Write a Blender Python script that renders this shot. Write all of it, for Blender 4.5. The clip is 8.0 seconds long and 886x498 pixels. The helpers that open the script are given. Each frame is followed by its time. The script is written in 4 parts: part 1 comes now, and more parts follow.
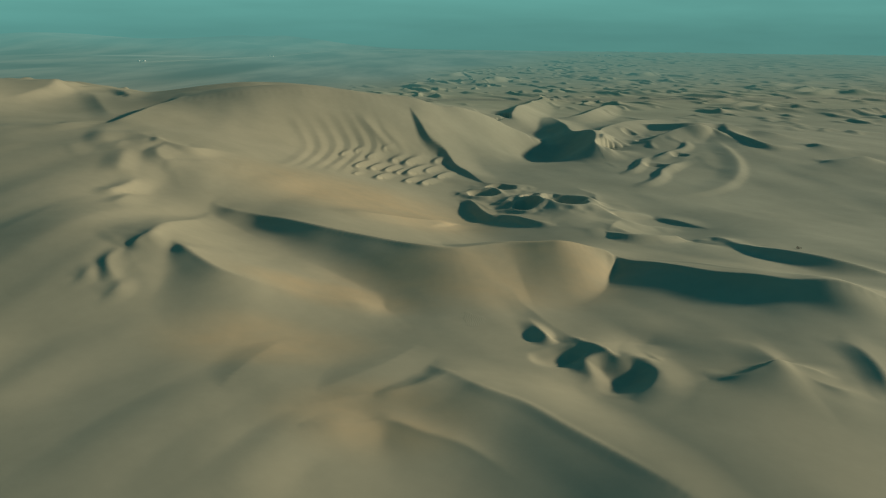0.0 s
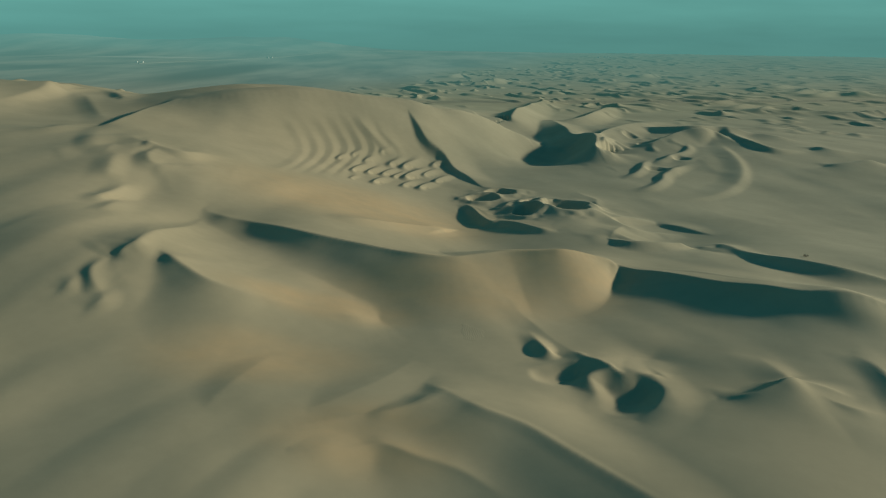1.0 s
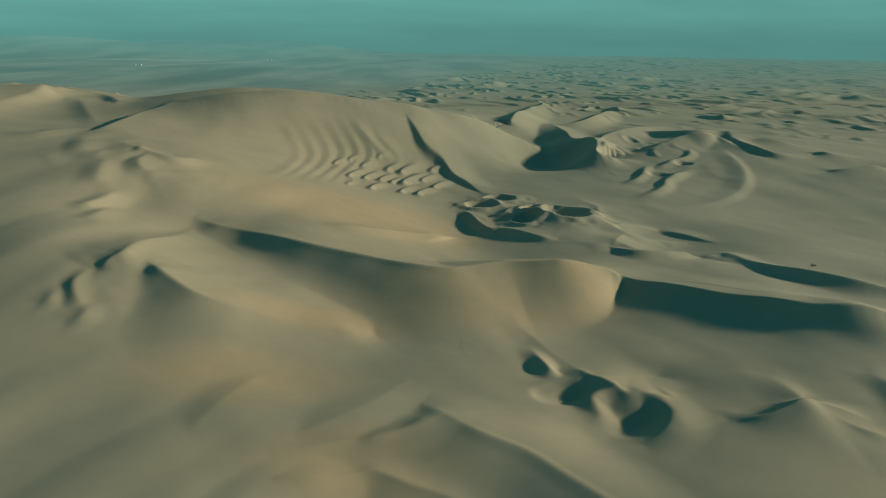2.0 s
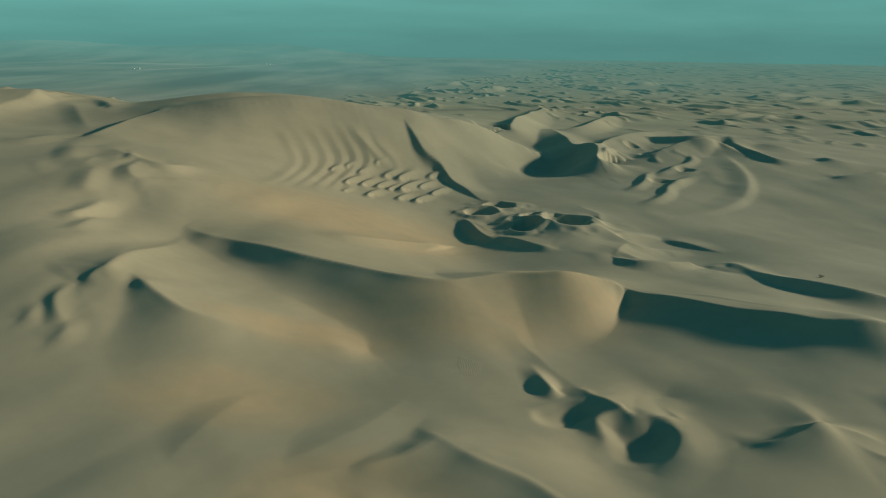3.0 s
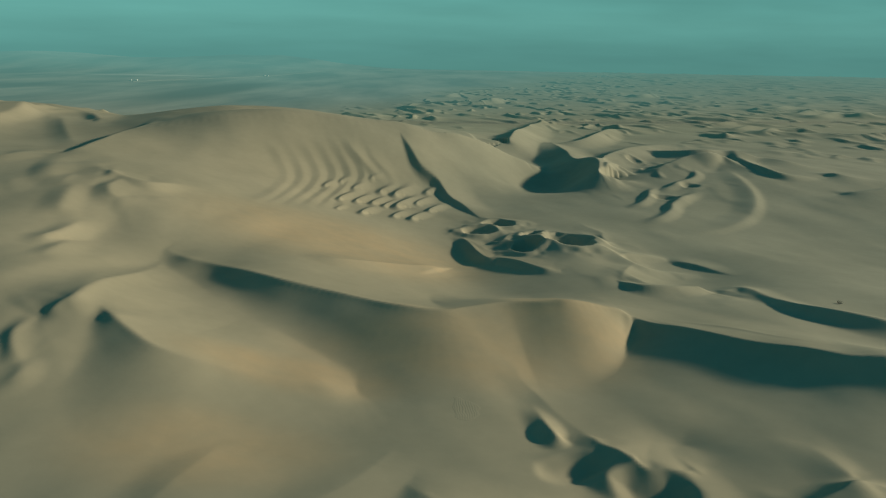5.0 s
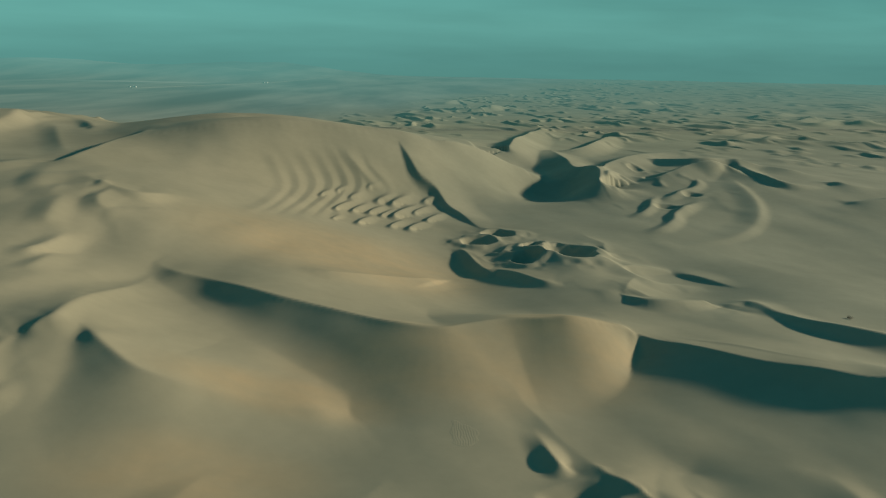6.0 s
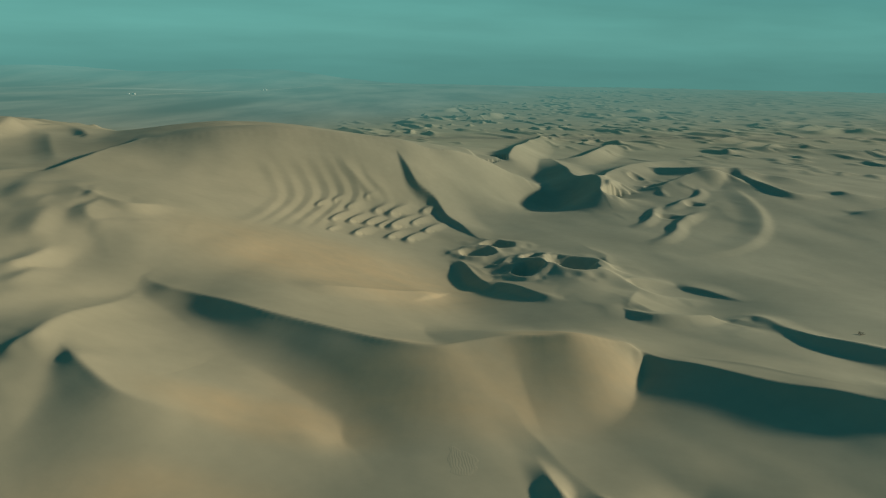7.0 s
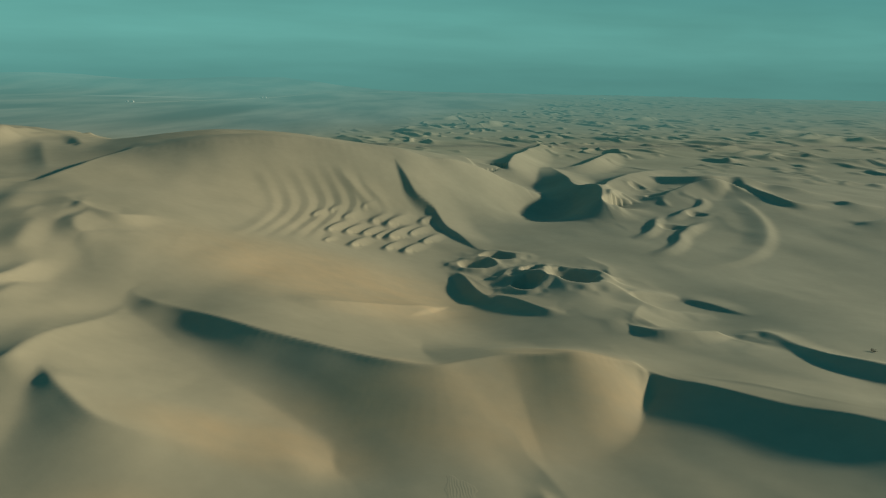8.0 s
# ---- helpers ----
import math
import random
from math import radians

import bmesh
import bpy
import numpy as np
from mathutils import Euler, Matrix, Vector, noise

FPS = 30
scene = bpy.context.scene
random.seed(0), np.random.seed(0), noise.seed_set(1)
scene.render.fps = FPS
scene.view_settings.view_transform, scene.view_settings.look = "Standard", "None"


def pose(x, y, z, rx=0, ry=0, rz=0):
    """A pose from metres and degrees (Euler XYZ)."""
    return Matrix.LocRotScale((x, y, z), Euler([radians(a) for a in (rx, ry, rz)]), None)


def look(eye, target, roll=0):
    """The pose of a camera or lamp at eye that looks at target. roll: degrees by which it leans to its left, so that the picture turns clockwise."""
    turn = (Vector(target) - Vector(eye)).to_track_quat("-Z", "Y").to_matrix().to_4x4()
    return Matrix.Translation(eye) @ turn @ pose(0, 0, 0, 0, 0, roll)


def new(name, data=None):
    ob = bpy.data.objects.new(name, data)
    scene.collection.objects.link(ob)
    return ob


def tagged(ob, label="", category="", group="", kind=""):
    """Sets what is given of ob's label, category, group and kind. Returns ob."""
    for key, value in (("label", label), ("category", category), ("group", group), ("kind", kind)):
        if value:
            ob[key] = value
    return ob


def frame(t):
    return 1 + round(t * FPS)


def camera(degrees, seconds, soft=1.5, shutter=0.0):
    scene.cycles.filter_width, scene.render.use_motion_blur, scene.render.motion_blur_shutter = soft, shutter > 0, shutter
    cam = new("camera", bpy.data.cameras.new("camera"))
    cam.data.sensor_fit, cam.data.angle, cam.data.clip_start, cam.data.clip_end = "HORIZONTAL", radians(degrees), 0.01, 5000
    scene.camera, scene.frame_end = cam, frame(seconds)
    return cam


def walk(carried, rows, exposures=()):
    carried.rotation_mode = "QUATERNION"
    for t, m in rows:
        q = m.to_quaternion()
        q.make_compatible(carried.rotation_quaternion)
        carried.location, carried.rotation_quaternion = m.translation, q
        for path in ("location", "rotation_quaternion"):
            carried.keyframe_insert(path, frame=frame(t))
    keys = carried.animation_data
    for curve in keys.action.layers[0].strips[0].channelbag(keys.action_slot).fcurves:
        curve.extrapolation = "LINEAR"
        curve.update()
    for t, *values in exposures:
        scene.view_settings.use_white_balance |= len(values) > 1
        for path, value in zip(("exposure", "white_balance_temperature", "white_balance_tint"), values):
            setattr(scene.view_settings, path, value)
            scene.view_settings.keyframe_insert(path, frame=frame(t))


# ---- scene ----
cam = camera(71.95, 8.0, soft=1.1)
PATH = [  # seconds, place, Euler angles
    (0.0, 0.00, 0.00, 120.00, 70.428, -0.753, 0.268),
    (0.5, 0.43, 5.46, 120.15, 70.468, -0.787, 0.243),
    (1.0, 0.85, 10.90, 120.31, 70.542, -0.818, 0.219),
    (1.5, 1.26, 16.32, 120.49, 70.648, -0.847, 0.195),
    (2.0, 1.68, 21.73, 120.68, 70.784, -0.874, 0.172),
    (2.5, 2.08, 27.13, 120.88, 70.947, -0.899, 0.149),
    (3.0, 2.48, 32.51, 121.08, 71.137, -0.923, 0.126),
    (3.5, 2.88, 37.88, 121.28, 71.352, -0.947, 0.103),
    (4.0, 3.26, 43.24, 121.49, 71.588, -0.970, 0.081),
    (4.5, 3.65, 48.60, 121.69, 71.845, -0.993, 0.058),
    (5.0, 4.02, 53.95, 121.89, 72.120, -1.016, 0.036),
    (5.5, 4.39, 59.29, 122.08, 72.411, -1.040, 0.014),
    (6.0, 4.75, 64.64, 122.26, 72.717, -1.066, -0.009),
    (6.5, 5.10, 69.98, 122.42, 73.036, -1.093, -0.031),
    (7.0, 5.45, 75.33, 122.57, 73.365, -1.123, -0.054),
    (7.5, 5.78, 80.67, 122.70, 73.703, -1.154, -0.077),
    (8.0, 6.11, 86.02, 122.81, 74.047, -1.189, -0.101),
]
walk(cam, [(t, pose(*p)) for t, *p in PATH])

# ---- light ----
SUN_EL, SUN_AZ = 16.0, 10.0  # degrees above the ground, and north of east (+x)
to_sun = Vector((math.cos(radians(SUN_EL)) * math.cos(radians(SUN_AZ)), math.cos(radians(SUN_EL)) * math.sin(radians(SUN_AZ)), math.sin(radians(SUN_EL))))
sun_data = bpy.data.lights.new("sun", "SUN")
sun_data.energy, sun_data.angle, sun_data.color = 4.1, radians(3.0), (1.0, 0.865, 0.64)
sun = new("sun", sun_data)
sun.matrix_world = look(to_sun * 900, (0, 0, 0))

world = bpy.data.worlds.new("hazy_sky")
scene.world = world
world.use_nodes = True
wn, wl = world.node_tree.nodes, world.node_tree.links
wn.clear()
sky = wn.new("ShaderNodeTexSky")
sky.sky_type, sky.sun_disc = "NISHITA", False
sky.sun_elevation, sky.sun_rotation = radians(SUN_EL), radians(90 - SUN_AZ)
sky.air_density, sky.dust_density, sky.altitude = 1.0, 1.0, 300
grey = wn.new("ShaderNodeRGBToBW")
wl.new(sky.outputs["Color"], grey.inputs[0])
coords = wn.new("ShaderNodeTexCoord")
split = wn.new("ShaderNodeSeparateXYZ")
wl.new(coords.outputs["Generated"], split.inputs[0])
ramp = wn.new("ShaderNodeValToRGB")
ramp.color_ramp.elements[0].position, ramp.color_ramp.elements[0].color = 0.0, (0.36, 1.10, 1.0, 1)
ramp.color_ramp.elements[1].position, ramp.color_ramp.elements[1].color = 0.5, (0.10, 0.66, 0.92, 1)
wl.new(split.outputs["Z"], ramp.inputs[0])
tint = wn.new("ShaderNodeMix")
tint.data_type, tint.blend_type = "RGBA", "MULTIPLY"
tint.inputs["Factor"].default_value = 1.0
even = wn.new("ShaderNodeMath")
even.operation = "POWER"
even.inputs[1].default_value = 0.3
wl.new(grey.outputs[0], even.inputs[0])
wl.new(even.outputs[0], tint.inputs["A"])
wl.new(ramp.outputs["Color"], tint.inputs["B"])
back = wn.new("ShaderNodeBackground")
back.inputs["Strength"].default_value = 0.16
wl.new(tint.outputs["Result"], back.inputs["Color"])
wout = wn.new("ShaderNodeOutputWorld")
wl.new(back.outputs[0], wout.inputs["Surface"])

# ---- materials ----


def sand_material():
    """Dune sand: broad drifts of paler and redder grains, fine mottling, ripples and grain in the relief."""
    m = bpy.data.materials.new("sand")
    m.use_nodes = True
    n, l = m.node_tree.nodes, m.node_tree.links
    bsdf = n["Principled BSDF"]
    bsdf.inputs["Roughness"].default_value = 0.95
    bsdf.inputs["Specular IOR Level"].default_value = 0.12
    geo = n.new("ShaderNodeNewGeometry")

    def noise_at(scale, detail, squash=(1, 1, 1), turn=0.0, rough=0.55):
        mp = n.new("ShaderNodeMapping")
        mp.inputs["Scale"].default_value = squash
        mp.inputs["Rotation"].default_value = (0, 0, turn)
        l.new(geo.outputs["Position"], mp.inputs["Vector"])
        t = n.new("ShaderNodeTexNoise")
        t.inputs["Scale"].default_value, t.inputs["Detail"].default_value, t.inputs["Roughness"].default_value = scale, detail, rough
        l.new(mp.outputs[0], t.inputs["Vector"])
        return t.outputs["Fac"]

    broad = n.new("ShaderNodeValToRGB")
    broad.color_ramp.elements[0].position, broad.color_ramp.elements[0].color = 0.30, (0.33, 0.30, 0.21, 1)
    broad.color_ramp.elements[1].position, broad.color_ramp.elements[1].color = 0.72, (0.415, 0.365, 0.255, 1)
    l.new(noise_at(0.010, 4, (1, 1.5, 1), 0.5), broad.inputs[0])
    fine = n.new("ShaderNodeValToRGB")
    fine.color_ramp.elements[0].position, fine.color_ramp.elements[0].color = 0.25, (0.955, 0.96, 0.96, 1)
    fine.color_ramp.elements[1].position, fine.color_ramp.elements[1].color = 0.75, (1.025, 1.02, 1.02, 1)
    l.new(noise_at(0.16, 6, (1, 1.2, 1), 0.6), fine.inputs[0])
    mul = n.new("ShaderNodeMix")
    mul.data_type, mul.blend_type = "RGBA", "MULTIPLY"
    mul.inputs["Factor"].default_value = 1.0

    def patch(cx, cy, half_l, half_w):
        mp = n.new("ShaderNodeMapping")
        mp.inputs["Location"].default_value = (-cx / half_l, -cy / half_w, 0)
        mp.inputs["Scale"].default_value = (1 / half_l, 1 / half_w, 0)
        l.new(geo.outputs["Position"], mp.inputs["Vector"])
        far = n.new("ShaderNodeVectorMath")
        far.operation = "LENGTH"
        l.new(mp.outputs[0], far.inputs[0])
        near = n.new("ShaderNodeMapRange")
        near.interpolation_type = "SMOOTHSTEP"
        near.inputs["From Min"].default_value, near.inputs["From Max"].default_value = 1.15, 0.35
        l.new(far.outputs["Value"], near.inputs["Value"])
        return near.outputs[0]

    def sums(op, a, b):
        k = n.new("ShaderNodeMath")
        k.operation = op
        for socket, v in zip(k.inputs, (a, b)):
            if isinstance(v, (int, float)):
                socket.default_value = v
            else:
                l.new(v, socket)
        return k.outputs[0]

    # sheets of redder sand: x, y, half length, half width
    warm = 0.0
    for place in ((-50, 440, 120, 66), (62, 305, 42, 46), (-45, 264, 60, 16), (-20, 170, 40, 22), (-70, 215, 50, 22), (10, 285, 80, 30)):
        warm = sums("MAXIMUM", warm, patch(*place))
    loose = n.new("ShaderNodeMapRange")
    loose.inputs["From Min"].default_value, loose.inputs["From Max"].default_value = 0.3, 0.7
    loose.inputs["To Min"].default_value, loose.inputs["To Max"].default_value = 0.55, 1.0
    l.new(noise_at(0.05, 4, (1, 2.0, 1), 0.4), loose.inputs["Value"])
    streaky = sums("MULTIPLY", warm, loose.outputs[0])
    red = n.new("ShaderNodeMix")
    red.data_type = "RGBA"
    l.new(streaky, red.inputs["Factor"])
    l.new(broad.outputs[0], red.inputs["A"])
    red.inputs["B"].default_value = (0.475, 0.365, 0.225, 1)
    l.new(red.outputs["Result"], mul.inputs["A"])
    l.new(fine.outputs[0], mul.inputs["B"])
    # the dark gravel plain beyond the sand
    sep = n.new("ShaderNodeSeparateXYZ")
    l.new(geo.outputs["Position"], sep.inputs[0])

    past = sums("ADD", sums("MULTIPLY", sep.outputs["Y"], 0.3577), sums("MULTIPLY", sep.outputs["X"], -0.934))
    past = sums("MINIMUM", sums("SUBTRACT", past, 727), sums("SUBTRACT", sep.outputs["Y"], 1150))
    past = sums("ADD", past, sums("MULTIPLY", sums("SUBTRACT", noise_at(0.0028, 3, (1, 0.5, 1), 0.3), 0.5), 700))
    plain = n.new("ShaderNodeMapRange")
    plain.inputs["From Min"].default_value, plain.inputs["From Max"].default_value = -80, 260
    l.new(past, plain.inputs["Value"])
    gravel = n.new("ShaderNodeValToRGB")
    gravel.color_ramp.elements[0].position, gravel.color_ramp.elements[0].color = 0.36, (0.20, 0.235, 0.21, 1)
    gravel.color_ramp.elements[1].position, gravel.color_ramp.elements[1].color = 0.66, (0.49, 0.455, 0.37, 1)
    l.new(noise_at(0.004, 6, (1, 0.35, 1), -0.5), gravel.inputs[0])
    both = n.new("ShaderNodeMix")
    both.data_type = "RGBA"
    l.new(plain.outputs[0], both.inputs["Factor"])
    l.new(mul.outputs["Result"], both.inputs["A"])
    # a dark wash across it, and pale flats further out
    wash = n.new("ShaderNodeMix")
    wash.data_type = "RGBA"
    l.new(sums("MAXIMUM", patch(-770, 2150, 150, 700), sums("MULTIPLY", patch(-1600, 2300, 500, 160), 0.7)), wash.inputs["Factor"])
    l.new(gravel.outputs[0], wash.inputs["A"])
    wash.inputs["B"].default_value = (0.15, 0.18, 0.16, 1)
    flats = n.new("ShaderNodeMix")
    flats.data_type = "RGBA"
    l.new(sums("MULTIPLY", sums("MAXIMUM", patch(-2700, 4500, 700, 450), patch(-1500, 3250, 420, 110)), noise_at(0.004, 4, (1, 2.5, 1), 0.2)), flats.inputs["Factor"])
    l.new(wash.outputs["Result"], flats.inputs["A"])
    flats.inputs["B"].default_value = (0.9, 0.85, 0.72, 1)
    l.new(flats.outputs["Result"], both.inputs["B"])
    # greyer sand between the eastern dunes, with distance haze painted into its cool tint
    east = n.new("ShaderNodeMapRange")
    east.interpolation_type = "SMOOTHSTEP"
    east.inputs["From Min"].default_value, east.inputs["From Max"].default_value = 40, 330
    east.inputs["To Max"].default_value = 0.85
    l.new(sums("ADD", sums("ADD", sep.outputs["X"], sums("MULTIPLY", sums("SUBTRACT", sep.outputs["Y"], 330), 0.45)), sums("MULTIPLY", noise_at(0.015, 4, (1, 2.0, 1), 0.3), 120)), east.inputs["Value"])
    grey_haze = n.new("ShaderNodeMix")
    grey_haze.data_type, grey_haze.blend_type = "RGBA", "MULTIPLY"
    l.new(east.outputs[0], grey_haze.inputs["Factor"])
    l.new(both.outputs["Result"], grey_haze.inputs["A"])
    grey_haze.inputs["B"].default_value = (0.93, 1.01, 1.07, 1)
    l.new(grey_haze.outputs["Result"], bsdf.inputs["Base Color"])
    bump = n.new("ShaderNodeBump")
    bump.inputs["Strength"].default_value, bump.inputs["Distance"].default_value = 0.18, 0.12
    l.new(noise_at(0.5, 4, (1, 1.6, 1), 0.6), bump.inputs["Height"])
    l.new(bump.outputs[0], bsdf.inputs["Normal"])
    return m


SAND = sand_material()


def painted_haze_material():
    """Distance haze painted as a teal glow: clear at its foot, thickest at eye level, thinning out into the sky above.
    """
    m = bpy.data.materials.new("haze")
    m.use_nodes = True
    n, l = m.node_tree.nodes, m.node_tree.links
    n.clear()
    geo = n.new("ShaderNodeNewGeometry")
    sep = n.new("ShaderNodeSeparateXYZ")
    l.new(geo.outputs["Position"], sep.inputs[0])
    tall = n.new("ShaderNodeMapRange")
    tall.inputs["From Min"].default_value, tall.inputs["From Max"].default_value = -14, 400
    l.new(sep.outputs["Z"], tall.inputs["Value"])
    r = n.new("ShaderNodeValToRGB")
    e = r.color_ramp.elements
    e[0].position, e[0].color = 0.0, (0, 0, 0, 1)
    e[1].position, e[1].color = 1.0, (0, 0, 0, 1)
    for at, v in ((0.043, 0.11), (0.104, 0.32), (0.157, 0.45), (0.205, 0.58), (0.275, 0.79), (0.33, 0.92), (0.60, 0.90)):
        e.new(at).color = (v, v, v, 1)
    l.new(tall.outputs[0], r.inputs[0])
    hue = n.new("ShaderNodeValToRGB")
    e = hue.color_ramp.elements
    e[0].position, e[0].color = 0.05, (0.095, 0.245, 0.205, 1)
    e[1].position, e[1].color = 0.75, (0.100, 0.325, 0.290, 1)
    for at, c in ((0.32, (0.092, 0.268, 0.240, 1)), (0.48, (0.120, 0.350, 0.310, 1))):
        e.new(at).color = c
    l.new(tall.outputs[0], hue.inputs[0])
    # the painted glow is stronger to the west, with noise for haze banks
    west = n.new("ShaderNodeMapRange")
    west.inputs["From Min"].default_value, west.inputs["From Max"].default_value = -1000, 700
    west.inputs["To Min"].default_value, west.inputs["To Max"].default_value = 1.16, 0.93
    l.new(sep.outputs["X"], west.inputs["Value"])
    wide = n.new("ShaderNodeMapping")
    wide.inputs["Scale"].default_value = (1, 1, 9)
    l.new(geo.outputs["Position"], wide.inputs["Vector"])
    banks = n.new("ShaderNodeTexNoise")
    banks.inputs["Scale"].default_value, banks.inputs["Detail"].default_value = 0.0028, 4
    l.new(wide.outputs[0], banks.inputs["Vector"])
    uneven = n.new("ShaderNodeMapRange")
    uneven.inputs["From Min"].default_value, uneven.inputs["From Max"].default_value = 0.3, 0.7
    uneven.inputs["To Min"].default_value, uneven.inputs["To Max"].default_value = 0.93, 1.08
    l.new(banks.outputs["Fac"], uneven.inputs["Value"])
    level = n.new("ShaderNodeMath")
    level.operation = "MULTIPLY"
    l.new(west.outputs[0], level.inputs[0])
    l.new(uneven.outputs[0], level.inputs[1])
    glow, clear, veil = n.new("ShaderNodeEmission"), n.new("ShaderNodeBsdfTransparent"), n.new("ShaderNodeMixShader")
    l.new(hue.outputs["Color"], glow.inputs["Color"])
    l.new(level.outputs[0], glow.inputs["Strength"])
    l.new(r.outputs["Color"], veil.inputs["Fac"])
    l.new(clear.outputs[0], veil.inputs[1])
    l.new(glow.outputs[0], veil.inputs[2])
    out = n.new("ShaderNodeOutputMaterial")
    l.new(veil.outputs[0], out.inputs["Surface"])
    return m


# ---- the lie of the land ----


def lattice(ix, iy, seed):
    """A repeatable random number from 0 to 1 at each whole place."""
    v = np.sin(ix * 127.1 + iy * 311.7 + seed * 74.7) * 43758.5453
    return v - np.floor(v)


def drift(x, y, size, seed=0, octaves=3):
    """Smooth noise round 0, its largest bumps of that size in metres."""
    total, gain, norm = 0.0, 1.0, 0.0
    for o in range(octaves):
        u, v = x / size + 17.3 * o, y / size - 9.1 * o
        iu, iv = np.floor(u), np.floor(v)
        fu, fv = u - iu, v - iv
        fu, fv = fu * fu * fu * (fu * (fu * 6 - 15) + 10), fv * fv * fv * (fv * (fv * 6 - 15) + 10)
        a = lattice(iu, iv, seed + o) * (1 - fu) + lattice(iu + 1, iv, seed + o) * fu
        b = lattice(iu, iv + 1, seed + o) * (1 - fu) + lattice(iu + 1, iv + 1, seed + o) * fu
        total, norm = total + gain * (a * (1 - fv) + b * fv - 0.5), norm + gain
        size, gain = size * 0.5, gain * 0.5
    return total / norm


def ease(a, b, x):
    k = np.clip((x - a) / (b - a), 0, 1)
    return k * k * (3 - 2 * k)


CRESTS = []


def crest(dune, lee, length, points):
    first, *middle, last = points  # a crest runs out to nothing at both ends
    CRESTS.append((dune, lee, length, [(*first[:2], 0, first[3]), *middle, (*last[:2], 0, last[3])]))


FOLDS, PITS = [], []
SLOPES = {  # how a flank falls from crest to foot
    "s": lambda v: np.where(v < 0.7, 1 - v * 1.02, np.where(v < 1.3, (1.3 - v) ** 2 / 1.26, 0)),
    "c": lambda v: (1 - np.clip(v, 0, 1)) ** 2 * (1 + np.clip(v, 0, 1)),
    "r": lambda v: (1 - np.clip(v, 0, 1) ** 2) ** 2,
}


def fold(dune, flanks, points):
    """A crest laid on the land: the slopes of its left and right flank, then x, y, height, left width and right width along it."""
    FOLDS.append((dune, flanks, points))


def pit(dune, x, y, half_l, half_w, turn, depth, rim):
    """A blown-out bowl with steep walls and a rim heaped up round it."""
    PITS.append((dune, x, y, half_l, half_w, turn, depth, rim))


def fold_height(x, y, flanks, points):
    """How high one fold stands, and where its steep flank and its brow lie."""
    line = spline(points, 5)
    best = np.full(x.shape, 1e9)
    side, total = np.zeros(x.shape), np.zeros(x.shape)
    along = [np.zeros(x.shape) for _ in range(3)]
    for a, b in zip(line[:-1], line[1:]):
        dx, dy = b[0] - a[0], b[1] - a[1]
        q = max(dx * dx + dy * dy, 1e-6)
        k = np.clip(((x - a[0]) * dx + (y - a[1]) * dy) / q, 0, 1)
        d = (x - a[0] - k * dx) ** 2 + (y - a[1] - k * dy) ** 2
        near = d < best
        best = np.where(near, d, best)
        side = np.where(near, np.sign(dx * (y - a[1]) - dy * (x - a[0])), side)
        w = math.sqrt(q) / (d + 1.0) ** 2.5
        total += w
        for i in range(3):
            along[i] += w * (a[2 + i] + k * (b[2 + i] - a[2 + i]))
    h, left, right = (v / total for v in along)
    for a, b in ((line[0], line[1]), (line[-1], line[-2])):
        dx, dy = b[0] - a[0], b[1] - a[1]
        past = ((a[0] - x) * dx + (a[1] - y) * dy) / math.hypot(dx, dy)
        end = np.abs((x - a[0]) ** 2 + (y - a[1]) ** 2 - best) < 1e-6
        h = np.where(end, h * ease(1.0, 0.0, past / np.sqrt(best + 0.2)), h)
    blunt = 0.25 * (1 + np.maximum(y, 0) / 350)
    d = np.sqrt(best + blunt ** 2) - blunt
    left, right = np.maximum(left, 1), np.maximum(right, 1)
    z = np.where(side > 0, h * SLOPES[flanks[0]](d / left), h * SLOPES[flanks[1]](d / right))
    lip = 0.4 * ease(0.8, 2.5, h) * np.exp(-d / (0.9 * (1 + np.maximum(y, 0) / 350))) if "s" in flanks else 0  # fresh sand on the edge
    z = z + lip
    steep = np.where(side > 0, h / left, h / right) > 0.3
    return z, steep & (z > 0.3), (z > 0.8 * h) & (h > 0.8)


HILLS = {  # height of the hill centred at each y, for the x of HILL_X
    150: (0.1, 5.1, 6.3, 7.1, 3.4, 6.3, 10.3, 2.9, 1.0),
    260: (0.3, 3.5, 6.3, 16.8, 2.2, 1.0, 0.5, 2.7, 1.7),
    370: (3.9, 14.7, 15.1, 7.2, -8.4, 2.1, 6.9, 3.9, 1.5),
    490: (22.3, 23.4, 21.6, 20.8, -0.0, -1.5, -0.9, -8.4, -2.1),
    610: (43.0, -3.9, 1.5, -11.7, -9.9, 4.6, 7.3, -4.3, -1.5),
    730: (23.3, -5.9, 47.3, 14.4, -6.2, -9.0, -3.3, 8.9, 3.7),
    860: (34.7, 6.1, 11.4, 18.1, 16.8, 5.2, -4.6, 7.2, 2.3),
    1010: (20.5, -0.5, -17.6, 2.4, 9.3, 2.4, -4.9, -0.0, -1.6),
}
HILL_X = (-560, -400, -260, -140, -40, 60, 170, 300, 450)
